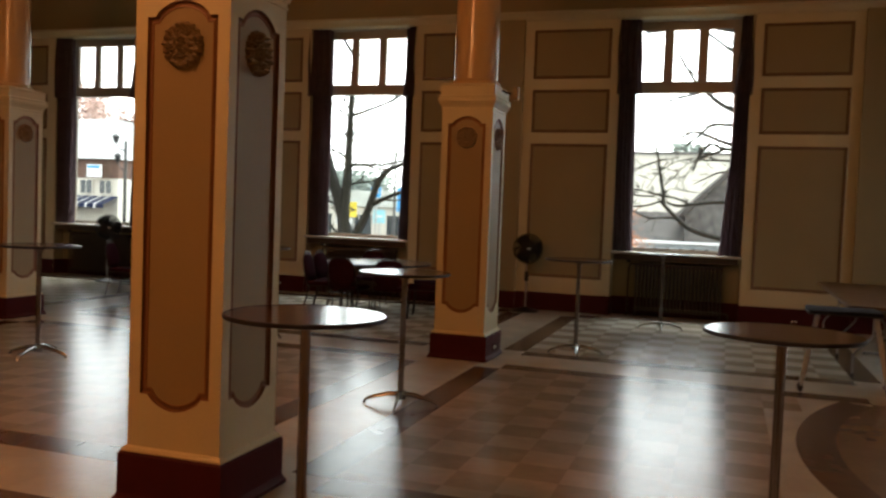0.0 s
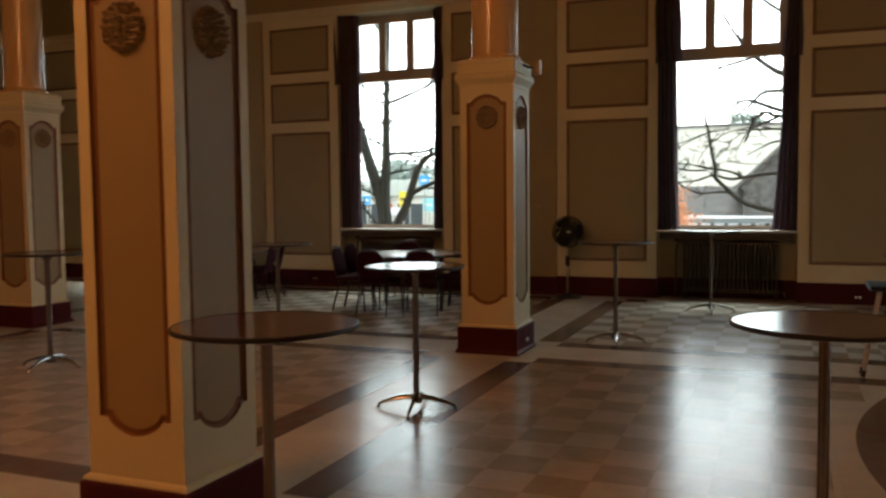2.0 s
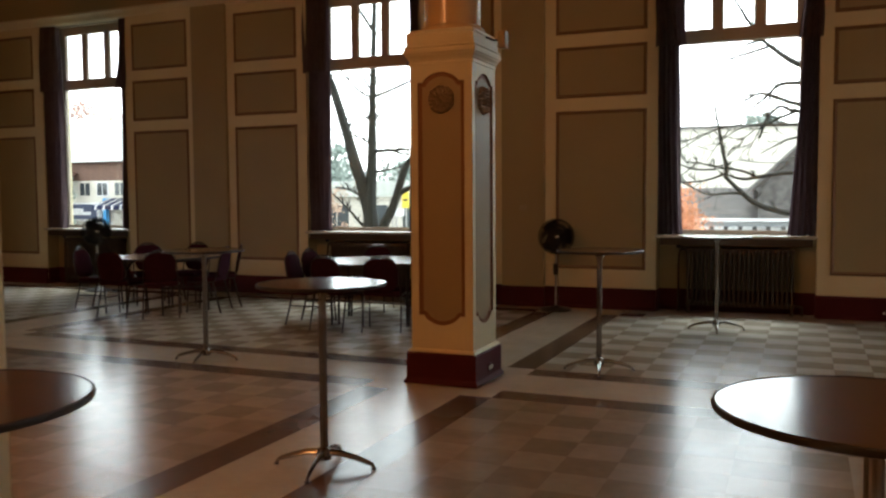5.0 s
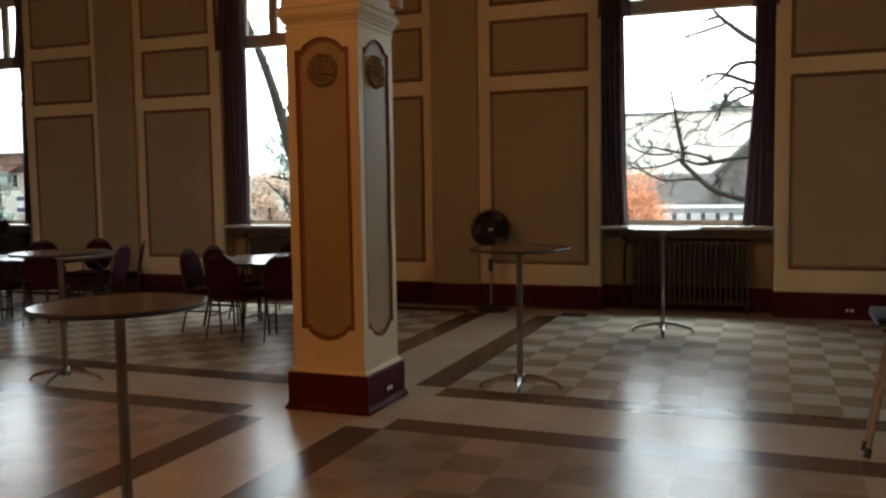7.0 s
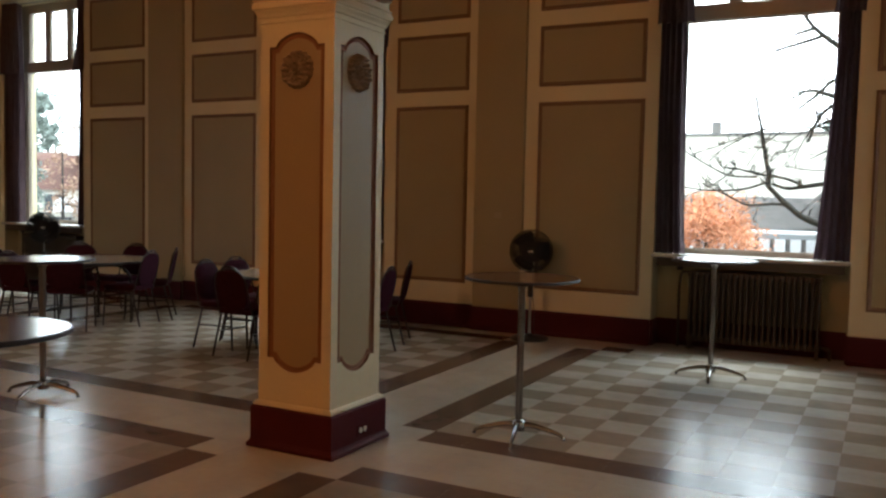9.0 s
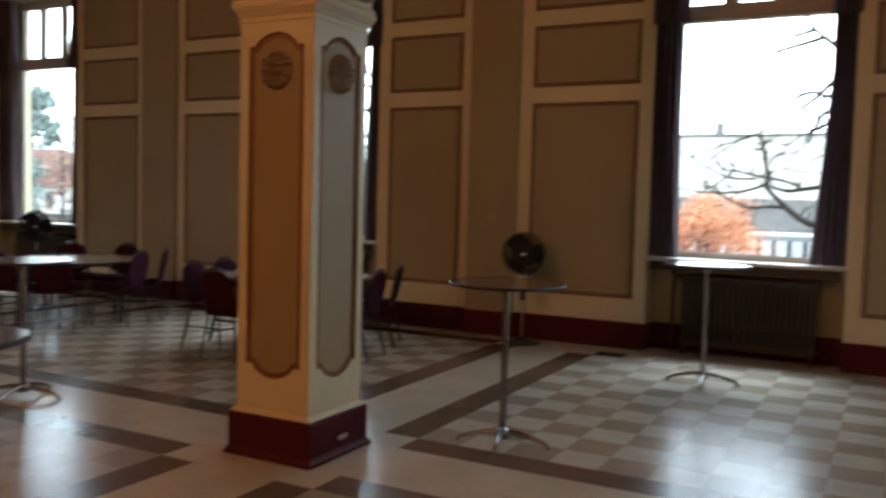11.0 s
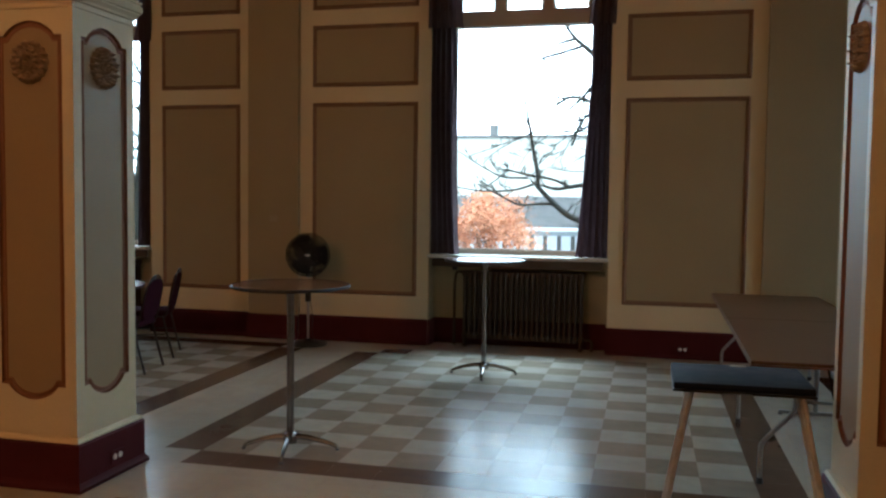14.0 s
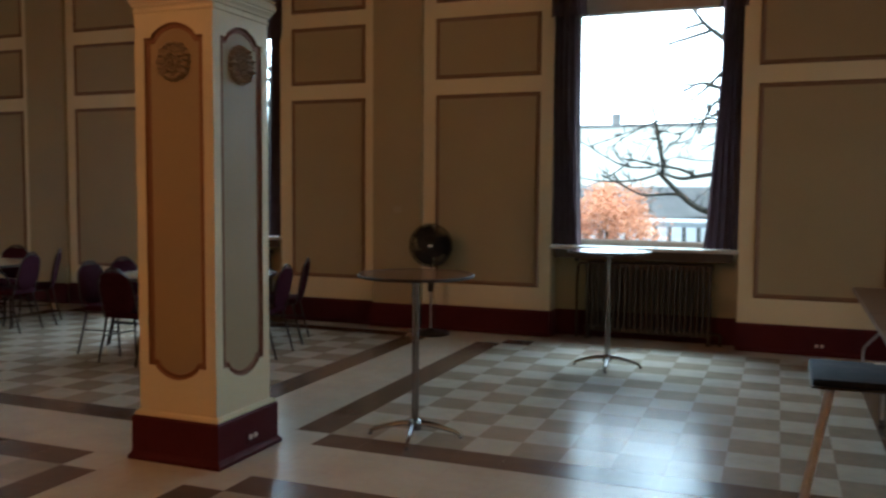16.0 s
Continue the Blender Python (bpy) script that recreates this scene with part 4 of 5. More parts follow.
part("fascia", box(-9.2, 2.3, -0.5, 12, 3.75, 6.0), SIGN_WHITE, shop)
part("roof", gable_roof(-9.2, 2.3, 0, 12, 6.0, 6.3), REDROOF, shop)
# two windows painted white: their lit look is put into the colour
for i in range(8):
    facade_window(shop, -8.7 + 1.36 * i, -7.8 + 1.36 * i, -0.02, 1.72, 2.58, SIGN_WHITE if i in (1, 4) else None)
bm = bmesh.new()
grid_faces(bm, [[bm.verts.new((x, y, z)) for x in (-2.4, 2.2)] for y, z in ((0.0, 1.62), (-1.3, 1.16), (-1.32, 0.95))])
bmesh.ops.solidify(bm, geom=bm.faces[:], thickness=0.03)
aw = part("awning", bm, NAVY, shop)
for i in range(7):
    bm = bmesh.new()
    grid_faces(bm, [[bm.verts.new((x + 0.62 * i, y, z)) for x in (-2.2, -2.04)] for y, z in ((-0.02, 1.65), (-1.31, 1.19), (-1.345, 0.95))])
    part("awning_stripe", bm, STRIPE, aw)
sg = part("shop_sign", box(-5.8, -2.9, -0.30, -0.06, 0.28, 1.36), SIGN_WHITE, shop, "navy shop sign in a white frame")
part("sign_board", box(-5.65, -3.05, -0.33, -0.301, 0.38, 1.26), BOARD_BLUE, sg)
for x0, x1, z in ((-5.5, -4.1, 0.92), (-5.1, -3.5, 0.72)):
    part("sign_stroke", box(x0, x1, -0.345, -0.331, z - 0.09, z + 0.09, bevel=0.004), SIGN_WHITE, sg)
part("sign", box(0.4, 1.4, -0.62, -0.52, 2.68, 3.42), SIGN_WHITE, shop)
part("sign_bar", box(0.5, 1.3, -0.64, -0.625, 3.2, 3.36), SIGN_BLUE, shop)
part("blue_door_post", box(-2.6, -2.35, -0.3, -0.06, YARD, 1.6), SIGN_BLUE, shop)

cafe = thing("red_roofed_shop", "red-brown roofed shop with a black sign board", "building", pose(-46.0, 24.0, 0))
part("wall", box(-11, 7.5, 0, 10, YARD, 1.6), SIDING, cafe)
part("roof", gable_roof(-11, 7.5, 0, 10, 1.6, 4.1), REDROOF, cafe)
for i in range(6):
    facade_window(cafe, -10 + 2.9 * i, -8.4 + 2.9 * i, 0, 0.3, 1.4)
sg = part("sign", box(-3.0, 7.0, -0.30, -0.12, -0.9, 0.05), SIGN_BLACK, cafe)
for i in range(3):
    part("sign_mark", lathe([(0, 0), (0.2, 0), (0.2, 0.02), (0, 0.02)], 16, pose(-1.9 + 3.6 * i, -0.31, -0.42, 90, 0, 0)), SIGN_RED, sg)
    for j, (a, z) in enumerate(((0.35, -0.33), (0.55, -0.52))):
        part("sign_stroke", box(-1.6 + 3.6 * i + 0.1 * j, -0.3 + 3.6 * i + a * 0.4, -0.325, -0.305, z - 0.07, z + 0.07), SIGN_WHITE, sg)
board = part("sign", box(5.7, 8.3, -0.34, -0.2, 0.34, 1.16), SIGN_WHITE, cafe, "white sign board with dark script")
for x0, x1, z in ((6.7, 7.2, 0.78), (7.15, 7.75, 0.7)):
    part("sign_stroke", box(x0, x1, -0.36, -0.341, z - 0.09, z + 0.09, bevel=0.004), SIGN_BLACK, board)
part("sign_post", box(6.9, 7.1, -0.19, -0.05, YARD, 0.4), STEEL, board)
far_house = thing("white_house", "white house with a low roof up the street", "house", pose(-52.0, 46.0, 0))
part("wall", box(-9, 9, 0, 9, YARD, 6.2), SIGN_WHITE, far_house)
part("roof", gable_roof(-9, 9, 0, 9, 6.2, 8.2), SLATE, far_house)
for i in range(6):
    facade_window(far_house, -8 + 2.8 * i, -6.4 + 2.8 * i, 0, 3.6, 5.2)

# low shops and signs seen between the trunks
depot = thing("low_shop", "low grey roadside shop with bright signs", "building", pose(-23.0, 40.0, 0))
part("wall", box(-10, 12, 0, 10, YARD, 1.6), SIDING, depot)
part("roof", gable_roof(-10, 12, 0, 10, 1.6, 2.8), ROOF_GREEN, depot)
for i in range(7):
    facade_window(depot, -9 + 3 * i, -7 + 3 * i, 0, -0.6, 1.1)
for x, y, z, w, h, mat, label in ((-17.9, 30.0, 1.40, 0.42, 0.85, SIGN_YELLOW, "yellow"), (-14.95, 30.2, 2.05, 0.85, 1.35, SIGN_BLUE, "tall deep blue"), (-16.4, 29.6, 2.40, 0.55, 0.55, SIGN_BLUE, "small blue"), (-16.25, 29.8, 1.08, 0.7, 0.75, SIGN_CYAN, "pale cyan"), (-18.2, 29.4, 0.75, 1.0, 0.4, SIGN_WHITE, "white"), (-20.2, 30.1, 1.35, 0.5, 0.5, SIGN_BLUE, "square blue"), (-18.85, 30.3, 0.85, 0.32, 0.6, SIGN_RED, "narrow red")):
    sb = thing("street_sign", label + " painted sign board on a grey post", "sign", pose(x, y, 0), group="signs along the street")
    part("post", tube([(0, 0, YARD), (0, 0, z + h / 2)], 0.05), STEEL, sb)
    part("board", box(-w / 2, w / 2, -0.10, -0.06, z - h / 2, z + h / 2, bevel=0.01), mat, sb)
    part("sign_bar", box(-w * 0.3, w * 0.3, -0.108, -0.101, z - 0.06, z + 0.06), SIGN_BLACK if mat is SIGN_YELLOW else SIGN_WHITE, sb)

mast = thing("utility_pole", "thin grey wooden utility pole beside the street", "pole", pose(-15.8, 30.8, 0))
part("shaft", lathe([(0, YARD), (0.10, YARD), (0.055, 5.35), (0, 5.35)], 10), TIMBER, mast, smooth=True)
part("crossarm", box(-0.22, 0.22, -0.09, -0.04, 4.55, 4.63), TIMBER, mast)

post = thing("street_lamp", "dark iron street lamp with two lanterns", "street lamp", pose(-26.09, 21.0, 0))
part("pole", lathe([(0, YARD), (0.13, YARD), (0.11, YARD + 0.5), (0.09, YARD + 0.7), (0.07, 4.3), (0, 4.35)], 12), BLACK, post, smooth=True)
for z, x in ((4.22, -0.58), (3.28, -0.46)):
    part("lantern", lathe([(0, z), (0.09, z + 0.04), (0.15, z + 0.30), (0.19, z + 0.34), (0.04, z + 0.46), (0, z + 0.56)], 10, Matrix.Translation((x, 0, 0))), BLACK, post)
    part("arm", tube(bend([(0, 0, z - 0.35), (x * 0.6, 0, z - 0.3), (x, 0, z + 0.02)]), 0.03, 6), BLACK, post)


# ---- trees ----
def grow(bm, rnd, start, way, length, radius, depth, spread, droop=0.0):
    """A bare limb with side twigs."""
    pts, radii, p, d = [Vector(start)], [radius], Vector(start), Vector(way).normalized()
    n = 6
    for i in range(n):
        d = (d + Vector((rnd.uniform(-1, 1), rnd.uniform(-1, 1), rnd.uniform(-0.6, 0.9) - droop)) * 0.16).normalized()
        p = p + d * length / n
        pts.append(p)
        radii.append(radius * (1 - 0.75 * (i + 1) / n))
    add_tube(bm, pts, radii, 6 if radius > 0.02 else 4)
    if depth:
        for k in range(rnd.randint(3, 5)):
            i = rnd.randint(1, n - 1)
            side = Vector((rnd.uniform(-1, 1), rnd.uniform(-0.5, 0.5), rnd.uniform(-0.3, 0.8)))
            grow(bm, rnd, pts[i], d * 0.6 + side * spread, length * rnd.uniform(0.35, 0.6), max(0.0075, radii[i] * 0.75), depth - 1, spread, droop)


def limb(points, radii, seed, twigs, length, r0, spread=0.9, depth=1):
    """A shaped limb through points, with twigs along it."""
    rnd, bm = random.Random(seed), bmesh.new()
    pts = bend(points, 4)
    rr = [radii[0] + (radii[1] - radii[0]) * i / (len(pts) - 1) for i in range(len(pts))]
    add_tube(bm, pts, rr, 8)
    for k in range(twigs):
        i = rnd.randint(len(pts) // 5, len(pts) - 1)
        d = (pts[min(i + 1, len(pts) - 1)] - pts[max(i - 1, 0)]).normalized()
        grow(bm, rnd, pts[i], d * 0.5 + Vector((rnd.uniform(-1, 1), rnd.uniform(-0.6, 0.6), rnd.uniform(-0.2, 0.9))) * spread, length * rnd.uniform(0.5, 1.1), r0, depth, 0.8)
    return bm


def bough(tree, seed, r0, r1, twigs, length, *points):
    """One limb of a bare tree, from its foot to its tip, swaying a little out of its plane."""
    rnd = random.Random(seed)
    pts = [(x, 0.0 if k == 0 else rnd.uniform(-0.05, 0.05), z) for k, (x, z) in enumerate(points)]
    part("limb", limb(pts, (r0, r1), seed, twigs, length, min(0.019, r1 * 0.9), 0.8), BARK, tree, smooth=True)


tree = thing("bare_tree", "bare grey-barked tree with several trunks outside the window", "tree", pose(-7.05, 5.7, -0.167) @ Matrix.Diagonal((1.107, 1.107, 1.107, 1)), group="bare trees")
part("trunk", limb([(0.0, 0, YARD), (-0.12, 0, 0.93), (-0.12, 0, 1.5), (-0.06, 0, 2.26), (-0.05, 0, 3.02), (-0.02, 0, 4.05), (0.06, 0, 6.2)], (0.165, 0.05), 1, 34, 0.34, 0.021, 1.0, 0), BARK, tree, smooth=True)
bough(tree, 2, 0.175, 0.075, 42, 0.4, (0, -1), (-0.1, 0.95), (-0.19, 1.44), (-0.46, 2.32), (-0.6, 2.82), (-1, 3.9), (-1.6, 5.2))
bough(tree, 3, 0.125, 0.025, 19, 0.3, (0, -0.2), (0.15, 0.9), (0.41, 1.33), (0.68, 2.13), (0.86, 2.37), (1.24, 2.53), (1.9, 2.8))
bough(tree, 4, 0.045, 0.016, 14, 0.25, (-0.04, 2.44), (0.06, 2.49), (0.53, 2.49), (0.94, 2.51), (1.8, 2.8))
bough(tree, 16, 0.026, 0.016, 4, 0.2, (0.36, 2.5), (0.65, 2.4), (1.04, 2.43))
bough(tree, 5, 0.038, 0.016, 16, 0.3, (-0.04, 3.58), (0.22, 3.65), (0.75, 3.84), (1.08, 3.98), (1.7, 4.5))
bough(tree, 14, 0.026, 0.016, 8, 0.25, (-0.04, 3.58), (-0.22, 3.64), (-0.51, 3.85), (-0.8, 4.2))
bough(tree, 28, 0.026, 0.016, 4, 0.2, (-0.07, 3.72), (-0.16, 3.88), (-0.24, 4.02))
bough(tree, 15, 0.026, 0.016, 5, 0.25, (-0.22, 2.72), (-0.39, 2.79), (-0.8, 2.85))
bough(tree, 29, 0.026, 0.016, 4, 0.2, (-0.05, 2.58), (-0.15, 2.66), (-0.24, 2.78))
bough(tree, 30, 0.026, 0.016, 4, 0.18, (-0.05, 3.02), (0.08, 3.18), (0.15, 3.26))
bough(tree, 31, 0.026, 0.016, 4, 0.18, (-0.05, 3.08), (-0.17, 3.17), (-0.27, 3.24))
bough(tree, 32, 0.026, 0.016, 8, 0.25, (-0.05, 2.05), (0.28, 2.1), (0.52, 2.13))
bough(tree, 33, 0.056, 0.018, 11, 0.28, (0.57, 1.63), (0.83, 1.76), (1.31, 1.95), (1.8, 2.2))
bough(tree, 34, 0.026, 0.016, 4, 0.2, (0.8, 1.75), (0.98, 1.72), (1.2, 1.74))
bough(tree, 35, 0.038, 0.016, 9, 0.3, (-0.18, 1.4), (-0.34, 1.58), (-0.58, 1.7), (-0.95, 1.76))
bough(tree, 17, 0.045, 0.016, 11, 0.3, (-0.1, 0.85), (-0.36, 1.02), (-0.62, 1.28), (-1, 1.6))
bough(tree, 18, 0.038, 0.016, 7, 0.4, (0, 4.9), (-0.4, 5.5), (-0.75, 6.2))

tree = thing("bare_tree", "bare tree whose low branch crosses in front of the window", "tree", pose(4.8, 7.4, 0), group="bare trees")
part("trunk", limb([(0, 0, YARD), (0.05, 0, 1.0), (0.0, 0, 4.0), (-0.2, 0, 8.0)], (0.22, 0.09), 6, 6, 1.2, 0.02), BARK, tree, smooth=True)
bough(tree, 7, 0.078, 0.0437, 5, 0.3, (0, 0.6), (-1.9, 0.95), (-3.3, 1.18), (-3.82, 1.34), (-4.17, 1.66), (-4.43, 1.92))
bough(tree, 8, 0.049, 0.024, 10, 0.25, (-4.43, 1.9), (-4.4, 2.09), (-4.5, 2.5), (-4.57, 2.96), (-4.69, 3.56))
bough(tree, 9, 0.056, 0.0276, 7, 0.35, (0, 1.5), (-1.6, 2), (-3.24, 2), (-3.83, 1.9), (-4.08, 1.86), (-4.31, 1.93))
bough(tree, 10, 0.029, 0.0161, 8, 0.3, (-3.83, 1.92), (-4.12, 2.06), (-4.61, 2.12), (-5, 2.24))
bough(tree, 50, 0.015, 0.0080, 4, 0.25, (-5, 2.24), (-5.22, 2.05), (-5.45, 1.88), (-5.9, 1.7))
bough(tree, 23, 0.025, 0.0103, 8, 0.3, (-4.43, 1.98), (-4.88, 1.83), (-5.53, 1.81), (-6.1, 1.9))
bough(tree, 45, 0.022, 0.0092, 10, 0.3, (-4.61, 2.08), (-5.11, 2.08), (-5.53, 2.3), (-6, 2.6))
bough(tree, 51, 0.016, 0.0080, 5, 0.25, (-4.41, 2.1), (-4.77, 2.19), (-5.26, 2.25), (-5.31, 2.35))
bough(tree, 11, 0.031, 0.0126, 8, 0.35, (-4.06, 1.56), (-4.26, 1.59), (-4.77, 1.54), (-4.98, 1.64), (-5.6, 1.95))
bough(tree, 52, 0.012, 0.0080, 3, 0.25, (-5.05, 1.68), (-5.33, 1.89), (-5.6, 2.05))
bough(tree, 40, 0.049, 0.017, 8, 0.3, (-0.1, 2.6), (-1.6, 2.9), (-3.13, 2.97), (-3.94, 2.96))
bough(tree, 12, 0.057, 0.024, 12, 0.35, (-0.1, 2.5), (-1.6, 3), (-3.1, 3.38), (-3.65, 3.62), (-3.84, 3.62), (-4.07, 3.48))
bough(tree, 25, 0.057, 0.024, 14, 0.35, (-0.1, 3), (-1.7, 3.6), (-3.11, 3.82), (-3.42, 3.8), (-3.7, 3.5), (-3.97, 3.3))
bough(tree, 26, 0.047, 0.024, 16, 0.35, (-0.1, 2.8), (-1.7, 3.1), (-3.13, 3.22), (-3.36, 3.37), (-3.61, 3.17), (-3.77, 2.7))
bough(tree, 53, 0.034, 0.024, 8, 0.3, (-3.1, 3.22), (-3.44, 3.09), (-3.75, 2.92))
bough(tree, 13, 0.081, 0.027, 10, 0.5, (-0.1, 3), (-1.8, 3.7), (-3.08, 4.18), (-3.45, 4.46), (-3.82, 4.79), (-4.3, 5.6))
bough(tree, 24, 0.034, 0.024, 4, 0.25, (-3.63, 4.57), (-4.08, 4.45), (-4.4, 4.38))
bough(tree, 54, 0.034, 0.024, 3, 0.25, (-3.74, 4.72), (-3.92, 4.69), (-4.1, 4.62))
bough(tree, 41, 0.012, 0.0080, 8, 0.35, (-3.7, 3.03), (-4.23, 2.91), (-4.61, 2.59), (-4.81, 2.26))
bough(tree, 42, 0.012, 0.0080, 8, 0.35, (-4.1, 3.02), (-4.67, 2.91), (-5.22, 2.62), (-5.5, 2.35))
bough(tree, 43, 0.012, 0.0080, 7, 0.35, (-4.5, 2.97), (-5.05, 2.76), (-5.34, 2.65), (-5.8, 2.5))
bough(tree, 44, 0.011, 0.0080, 5, 0.3, (-3.7, 2.95), (-3.84, 2.76), (-4.01, 2.37))
bough(tree, 55, 0.015, 0.0080, 3, 0.2, (-4.4, 2.36), (-4.32, 2.5), (-4.2, 2.54), (-4.05, 2.54))
bough(tree, 19, 0.040, 0.0080, 9, 0.35, (-0.1, 2.2), (-1.7, 2.8), (-3.17, 2.71), (-3.54, 2.5), (-3.75, 2.39))
bough(tree, 56, 0.011, 0.0080, 6, 0.3, (-3.2, 2.2), (-3.64, 2.2), (-3.91, 2.22), (-4.17, 2.28))
bough(tree, 57, 0.011, 0.0080, 6, 0.3, (-3.88, 2.87), (-4.07, 2.72), (-4.2, 2.53), (-4.39, 2.34))
bough(tree, 58, 0.011, 0.0080, 4, 0.25, (-4.37, 2.9), (-4.5, 2.71), (-4.56, 2.59))
bough(tree, 21, 0.088, 0.032, 16, 0.6, (-0.1, 4), (-1.7, 4.9), (-2.9, 5.4), (-3.6, 5.95))
bough(tree, 22, 0.088, 0.032, 14, 0.6, (-0.1, 4.6), (-1.6, 5.6), (-2.9, 5.95), (-3.7, 6.1), (-5, 6))


def leafy_tree(name, label, x, y, z0, z1, half, mat, seed, count, leaf, group=""):
    rnd = random.Random(seed)
    t = thing(name, label, "tree", pose(x, y, 0), group=group)
    part("trunk", limb([(0, 0, z0), (0.03, 0, z0 + (z1 - z0) * 0.35), (0, 0, z0 + (z1 - z0) * 0.8)], (0.05 * half + 0.05, 0.03), seed, 8, half * 0.8, 0.02), BARK, t)
    clumps = [(rnd.gauss(0, 0.45) * half, rnd.gauss(0, 0.45) * half, z0 + (z1 - z0) * rnd.uniform(0.3, 0.93), half * rnd.uniform(0.22, 0.42)) for k in range(26)]
    verts, faces = [], []
    for k in range(count):
        cx, cy, cz, cr = rnd.choice(clumps)
        c = Vector((cx + rnd.gauss(0, 0.55) * cr, cy + rnd.gauss(0, 0.55) * cr, min(z1, cz + rnd.gauss(0, 0.5) * cr)))
        u = Vector((rnd.gauss(0, 1), rnd.gauss(0, 1), rnd.gauss(0, 1))).normalized()
        v = u.orthogonal().normalized()
        a = leaf * rnd.uniform(0.6, 1.3)
        i = len(verts)
        verts += [c - u * a, c + v * a * 0.55, c + u * a, c - v * a * 0.55]
        faces.append((i, i + 1, i + 2, i + 3))
    me = bpy.data.meshes.new("crown")
    me.from_pydata([tuple(q) for q in verts], [], faces)
    me.materials.append(mat)
    crown = new("crown", me)
    crown.parent = t
    return t


leafy_tree("autumn_tree", "small tree with thin orange autumn leaves", -3.05, 20.0, YARD, 1.95, 1.5, ORANGE, 3, 9500, 0.055)
leafy_tree("evergreen_tree", "hazy evergreen tree beyond the rooftops", -3.1, 95.0, YARD, 11.3, 2.6, HAZY, 4, 2500, 0.3)
leafy_tree("evergreen_tree", "hazy grey-green evergreen beyond the rooftops", -52.5, 80.0, YARD, 8.6, 3.4, HAZY, 5, 3000, 0.3)
leafy_tree("evergreen_tree", "hazy grey-green evergreen beyond the rooftops", -41.0, 80.0, YARD, 5.8, 5.0, HAZY, 6, 3000, 0.3)
leafy_tree("brown_tree", "thin half-bare tree with red-brown leaves in front of the shop", -28.5, 15.0, YARD, 4.7, 0.85, DRY, 12, 900, 0.06)
leafy_tree("evergreen_tree", "hazy grey-green evergreen beyond the rooftops", -64.6, 40.0, YARD, 10.6, 2.4, HAZY, 14, 3000, 0.25)
leafy_tree("green_shrub", "pale green shrub beside the street", -34.4, 18.0, YARD, 3.3, 1.0, HAZY, 15, 1500, 0.09)
leafy_tree("green_shrub", "pale green shrub beside the street", -27.2, 15.6, YARD, 3.0, 0.7, HAZY, 13, 900, 0.07)
leafy_tree("brown_shrub", "bushy shrub with pale brown autumn leaves", -18.9, 22.5, YARD, 2.2, 1.0, DRY, 10, 1300, 0.07)
leafy_tree("brown_shrub", "bushy shrub with pale brown autumn leaves", -21.0, 25.5, YARD, 2.4, 1.1, DRY, 11, 1300, 0.07)
leafy_tree("russet_tree", "russet autumn tree behind the shops", -53.2, 50.0, YARD, 11.8, 4.2, RUSSET, 7, 7000, 0.17)
leafy_tree("russet_tree", "russet autumn tree behind the shops", -60.0, 56.0, YARD, 9.8, 5.0, RUSSET, 8, 7000, 0.17)

# ---- floor tiles ----
T = 0.305
BW = 0.26


def tile_mesh(name, w, d, mat):
    bm = box(-w / 2, w / 2, -d / 2, d / 2, -0.004, 0.0)
    bmesh.ops.delete(bm, geom=[f for f in bm.faces if f.normal.z < -0.5], context="FACES_ONLY")
    me = bpy.data.meshes.new(name)
    bm.to_mesh(me)
    bm.free()
    me.materials.append(mat)
    return me


LIGHT_TILE = tile_mesh("floor_tile", T - 0.0007, T - 0.0007, TILE_LIGHT)
TAN_TILE = tile_mesh("floor_tile", T - 0.0007, T - 0.0007, TILE_DARK)
BUFF_TILE = tile_mesh("floor_tile", T - 0.0007, T - 0.0007, TILE_BUFF)
FAWN_TILE = tile_mesh("floor_tile", T - 0.0007, T - 0.0007, TILE_BROWN)


def lay(x0, x1, y0, y1, verts, faces, gap=0.0003):
    n = len(verts)
    verts += [(x0 + gap, y0 + gap, 0), (x1 - gap, y0 + gap, 0), (x1 - gap, y1 - gap, 0), (x0 + gap, y1 - gap, 0)]
    faces.append((n, n + 1, n + 2, n + 3))


def joined(name, verts, faces, mat, label):
    me = bpy.data.meshes.new(name)
    me.from_pydata(verts, [], faces)
    me.materials.append(mat)
    ob = new(name, me)
    ob.parent = floor
    return tagged(ob, label, kind="stuff")


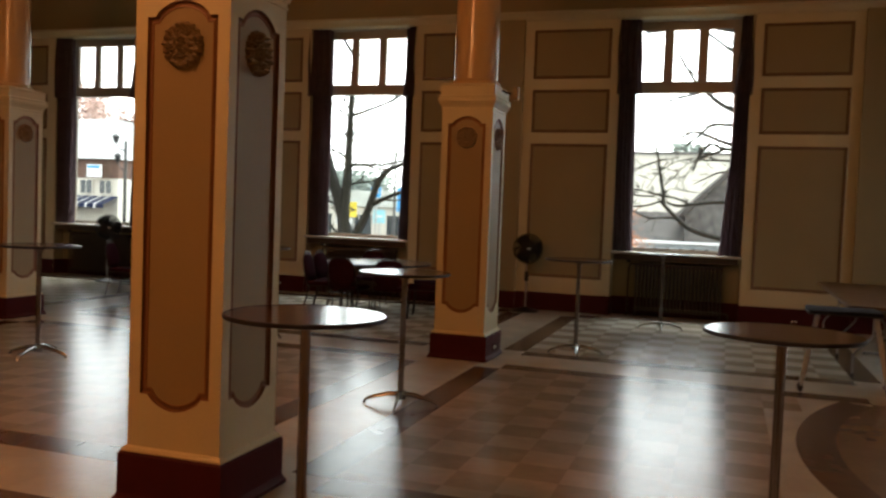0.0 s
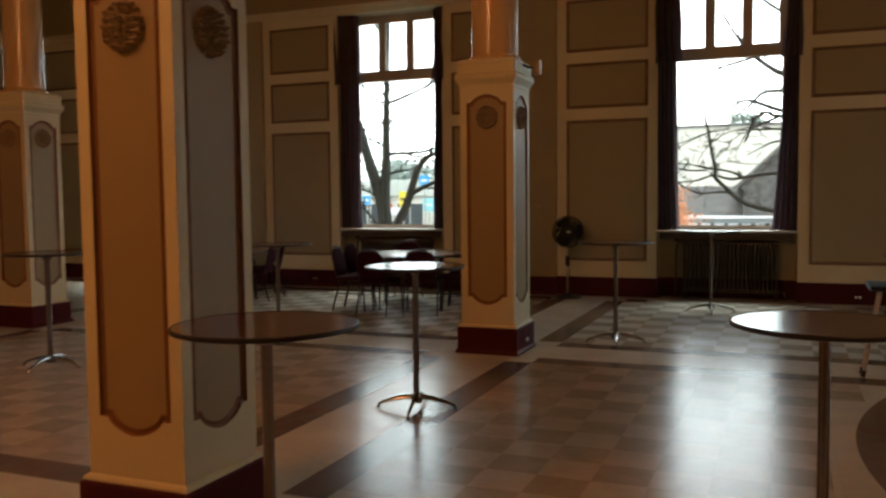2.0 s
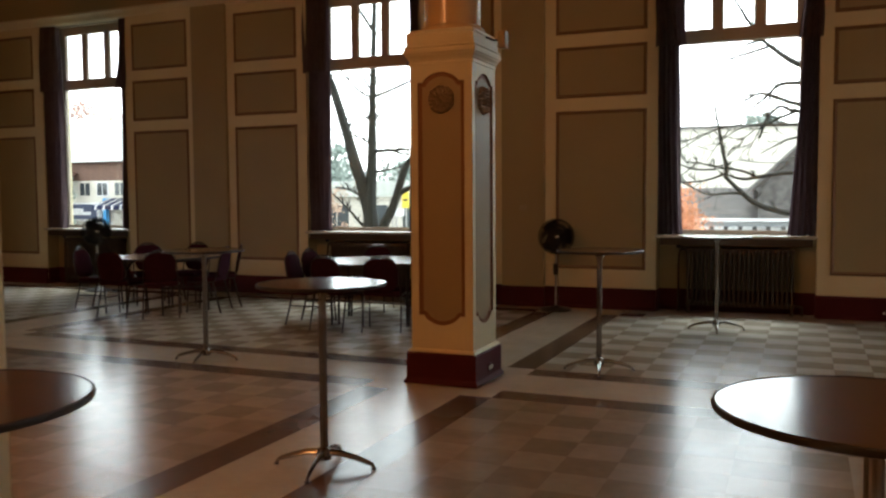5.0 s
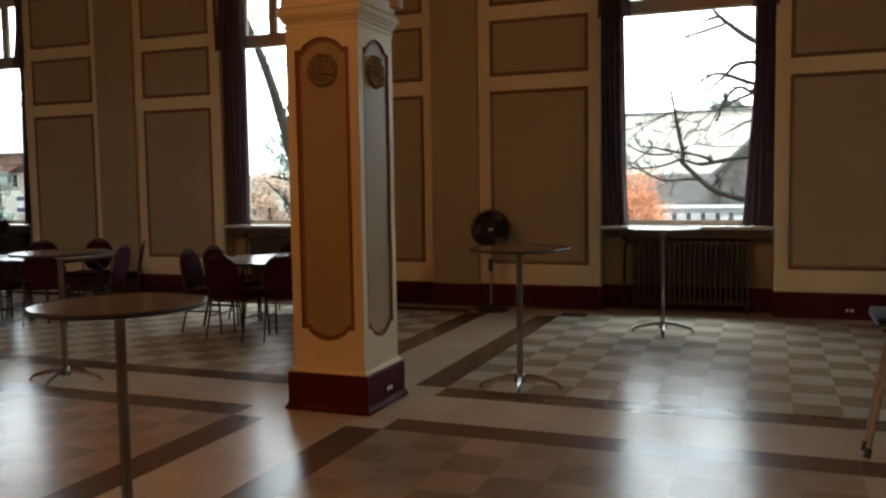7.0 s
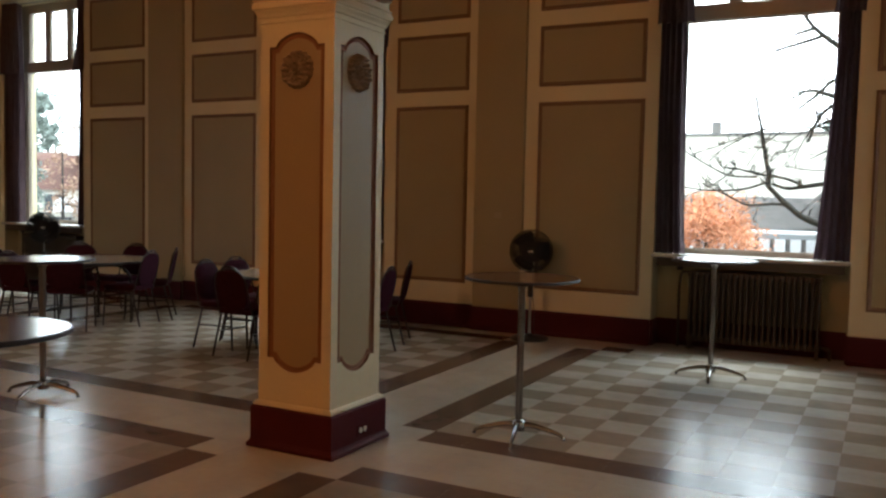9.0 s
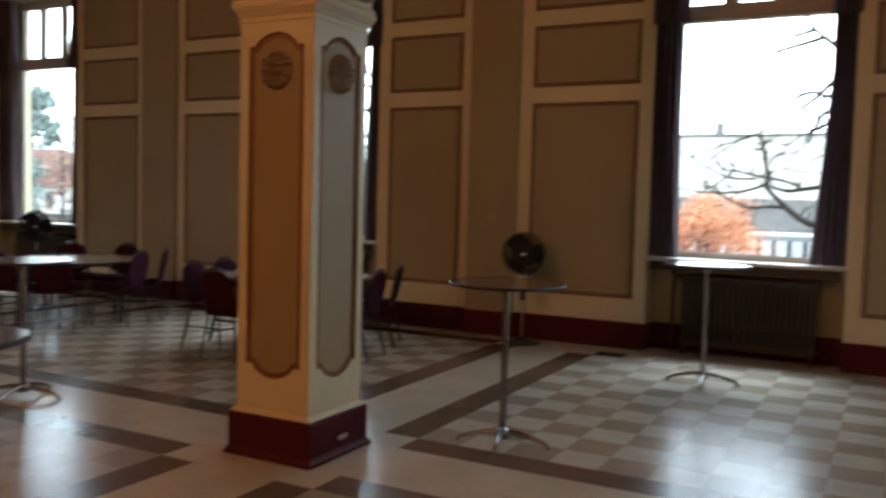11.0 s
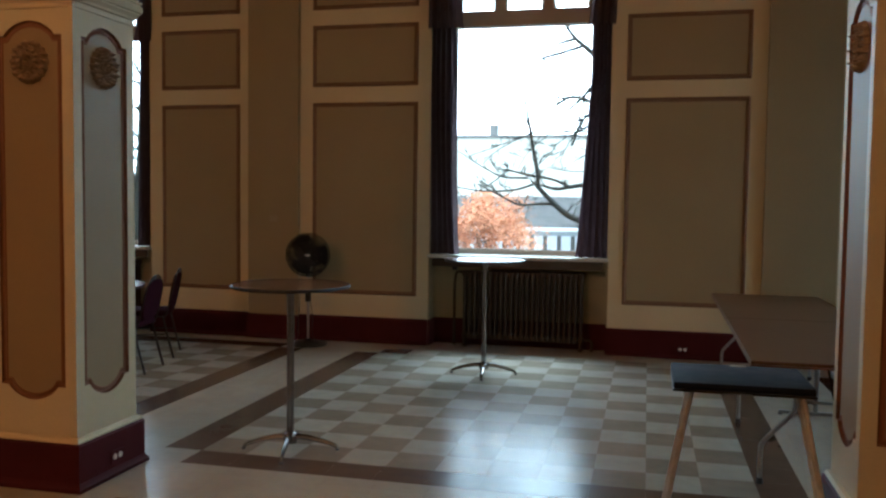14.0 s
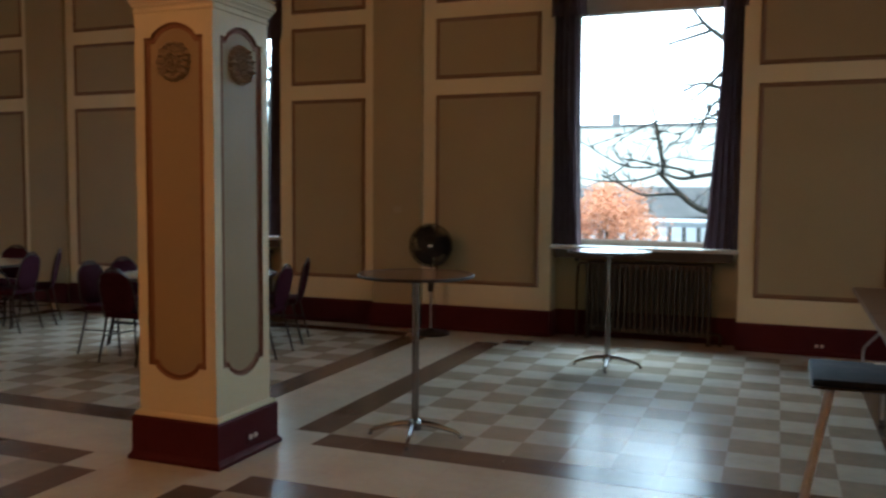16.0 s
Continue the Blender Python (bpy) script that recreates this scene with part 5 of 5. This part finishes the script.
CX, CY, R1, R0 = 6.26, -7.32, 3.90, 3.63    # the big brown ring of the floor
light, tan, buff, fawn, band, plain = ([], []), ([], []), ([], []), ([], []), ([], []), ([], [])
XS = [(-6.25, -6.25 + 16 * T), (-0.247, -0.247 + 11 * T)]
YS = [(-4.267, -4.267 + 12 * T), (-9.235, -9.235 + 12.5 * T), (-14.2, -14.2 + 12.5 * T)]
FIELDS = [(a, b, c, d, (a > -1 and c > -9.5)) for a, b in XS + [(-12.3, -7.45)] for c, d in YS] + [(4.30, 8.9, *YS[0], False)]
for a, b, c, d, near in FIELDS:
    ny, nx = math.ceil((d - c) / T - 1e-4), math.ceil((b - a) / T - 1e-4)
    for i in range(nx):
        for j in range(ny):
            x0, y1 = a + i * T, d - j * T
            x1, y0 = min(x0 + T, b), max(y1 - T, c)
            if math.hypot((x0 + x1) / 2 - CX, (y0 + y1) / 2 - CY) < R1 + 0.2 and -9.3 < y0 < -5.3 and x0 > 1:
                continue
            dark = (i + j) % 2 == 1
            if near and x1 - x0 > T - 1e-3 and y1 - y0 > T - 1e-3:
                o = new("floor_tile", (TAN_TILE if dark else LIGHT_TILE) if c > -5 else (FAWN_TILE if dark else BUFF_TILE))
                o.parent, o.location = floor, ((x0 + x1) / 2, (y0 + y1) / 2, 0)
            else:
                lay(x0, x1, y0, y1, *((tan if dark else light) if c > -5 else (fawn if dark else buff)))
    for x0, x1, y0, y1 in ((a, b, c - BW, c), (a, b, d, d + BW), (a - BW, a, c, d), (b, b + BW, c, d)):
        if x1 - x0 > y1 - y0:
            n = round((x1 - x0) / T)
            patched = near and c > -5 and y0 == d        # the border by the radiator was relaid, all but one tile
            for i in range(n):
                u0, u1 = x0 + (x1 - x0) * i / n, x0 + (x1 - x0) * (i + 1) / n
                lay(u0, u1, y0, y1, *(band if i == 0 or not patched else tan if i % 2 == 0 else light))
        else:
            n = round((y1 - y0) / T)
            for i in range(n):
                lay(x0, x1, y0 + (y1 - y0) * i / n, y0 + (y1 - y0) * (i + 1) / n, *band)
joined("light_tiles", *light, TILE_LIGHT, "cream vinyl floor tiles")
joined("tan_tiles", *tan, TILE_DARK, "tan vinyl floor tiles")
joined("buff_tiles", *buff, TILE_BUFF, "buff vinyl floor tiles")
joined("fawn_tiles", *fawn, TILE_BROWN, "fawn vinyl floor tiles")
joined("band_tiles", *band, TILE_BAND, "dark brown vinyl border tiles")
# plain aisles fill what is left, a hair lower than the fields
n = 0
for i in range(int((RIGHT - LEFT) / T) + 1):
    for j in range(int(-BACK / T) + 1):
        x0, y0 = LEFT + i * T, BACK + j * T
        if any(a - BW < x0 and x0 + T < b + BW and c < y0 and y0 + T < d for a, b, c, d, _ in FIELDS) and not (x0 > 1 and -9.6 < y0 < -5.1):
            continue
        lay(x0, min(x0 + T, RIGHT), y0, min(y0 + T, 0.3), *plain)
plain = ([(x, y, -0.0012) for x, y, z in plain[0]], plain[1])
joined("plain_tiles", *plain, TILE_PLAIN, "plain cream vinyl floor tiles")

# the big ring and disc in the middle of the hall, cut off by the border bands
def arc_strip(r0, r1, name, mat, label, z):
    verts, faces = [], []
    top = CY + 1.92
    lim = math.asin(1.92 / r1)
    n = 48
    for i in range(n + 1):
        a = math.pi - lim + 2 * lim * i / n
        for r in (r0, r1):
            x, y = CX + r * math.cos(a), CY + r * math.sin(a)
            verts.append((x, max(min(y, top), CY - 1.92), z))
    for i in range(n):
        faces.append((2 * i, 2 * i + 1, 2 * i + 3, 2 * i + 2))
    return joined(name, verts, faces, mat, label)


arc_strip(R0, R1, "ring_tiles", TILE_BAND, "curved dark brown ring of floor tiles", 0.0008)
verts = [(CX, CY + 1.9, 0.0004), (CX, CY - 1.9, 0.0004)]
lim = math.asin(1.9 / (R0 + 0.01))
for i in range(41):
    a = math.pi + lim - 2 * lim * i / 40
    verts.append((CX + (R0 + 0.01) * math.cos(a), CY + (R0 + 0.01) * math.sin(a), 0.0004))
joined("disc_tiles", verts, [tuple(range(len(verts)))], TILE_DISC, "brown floor disc inside the ring")
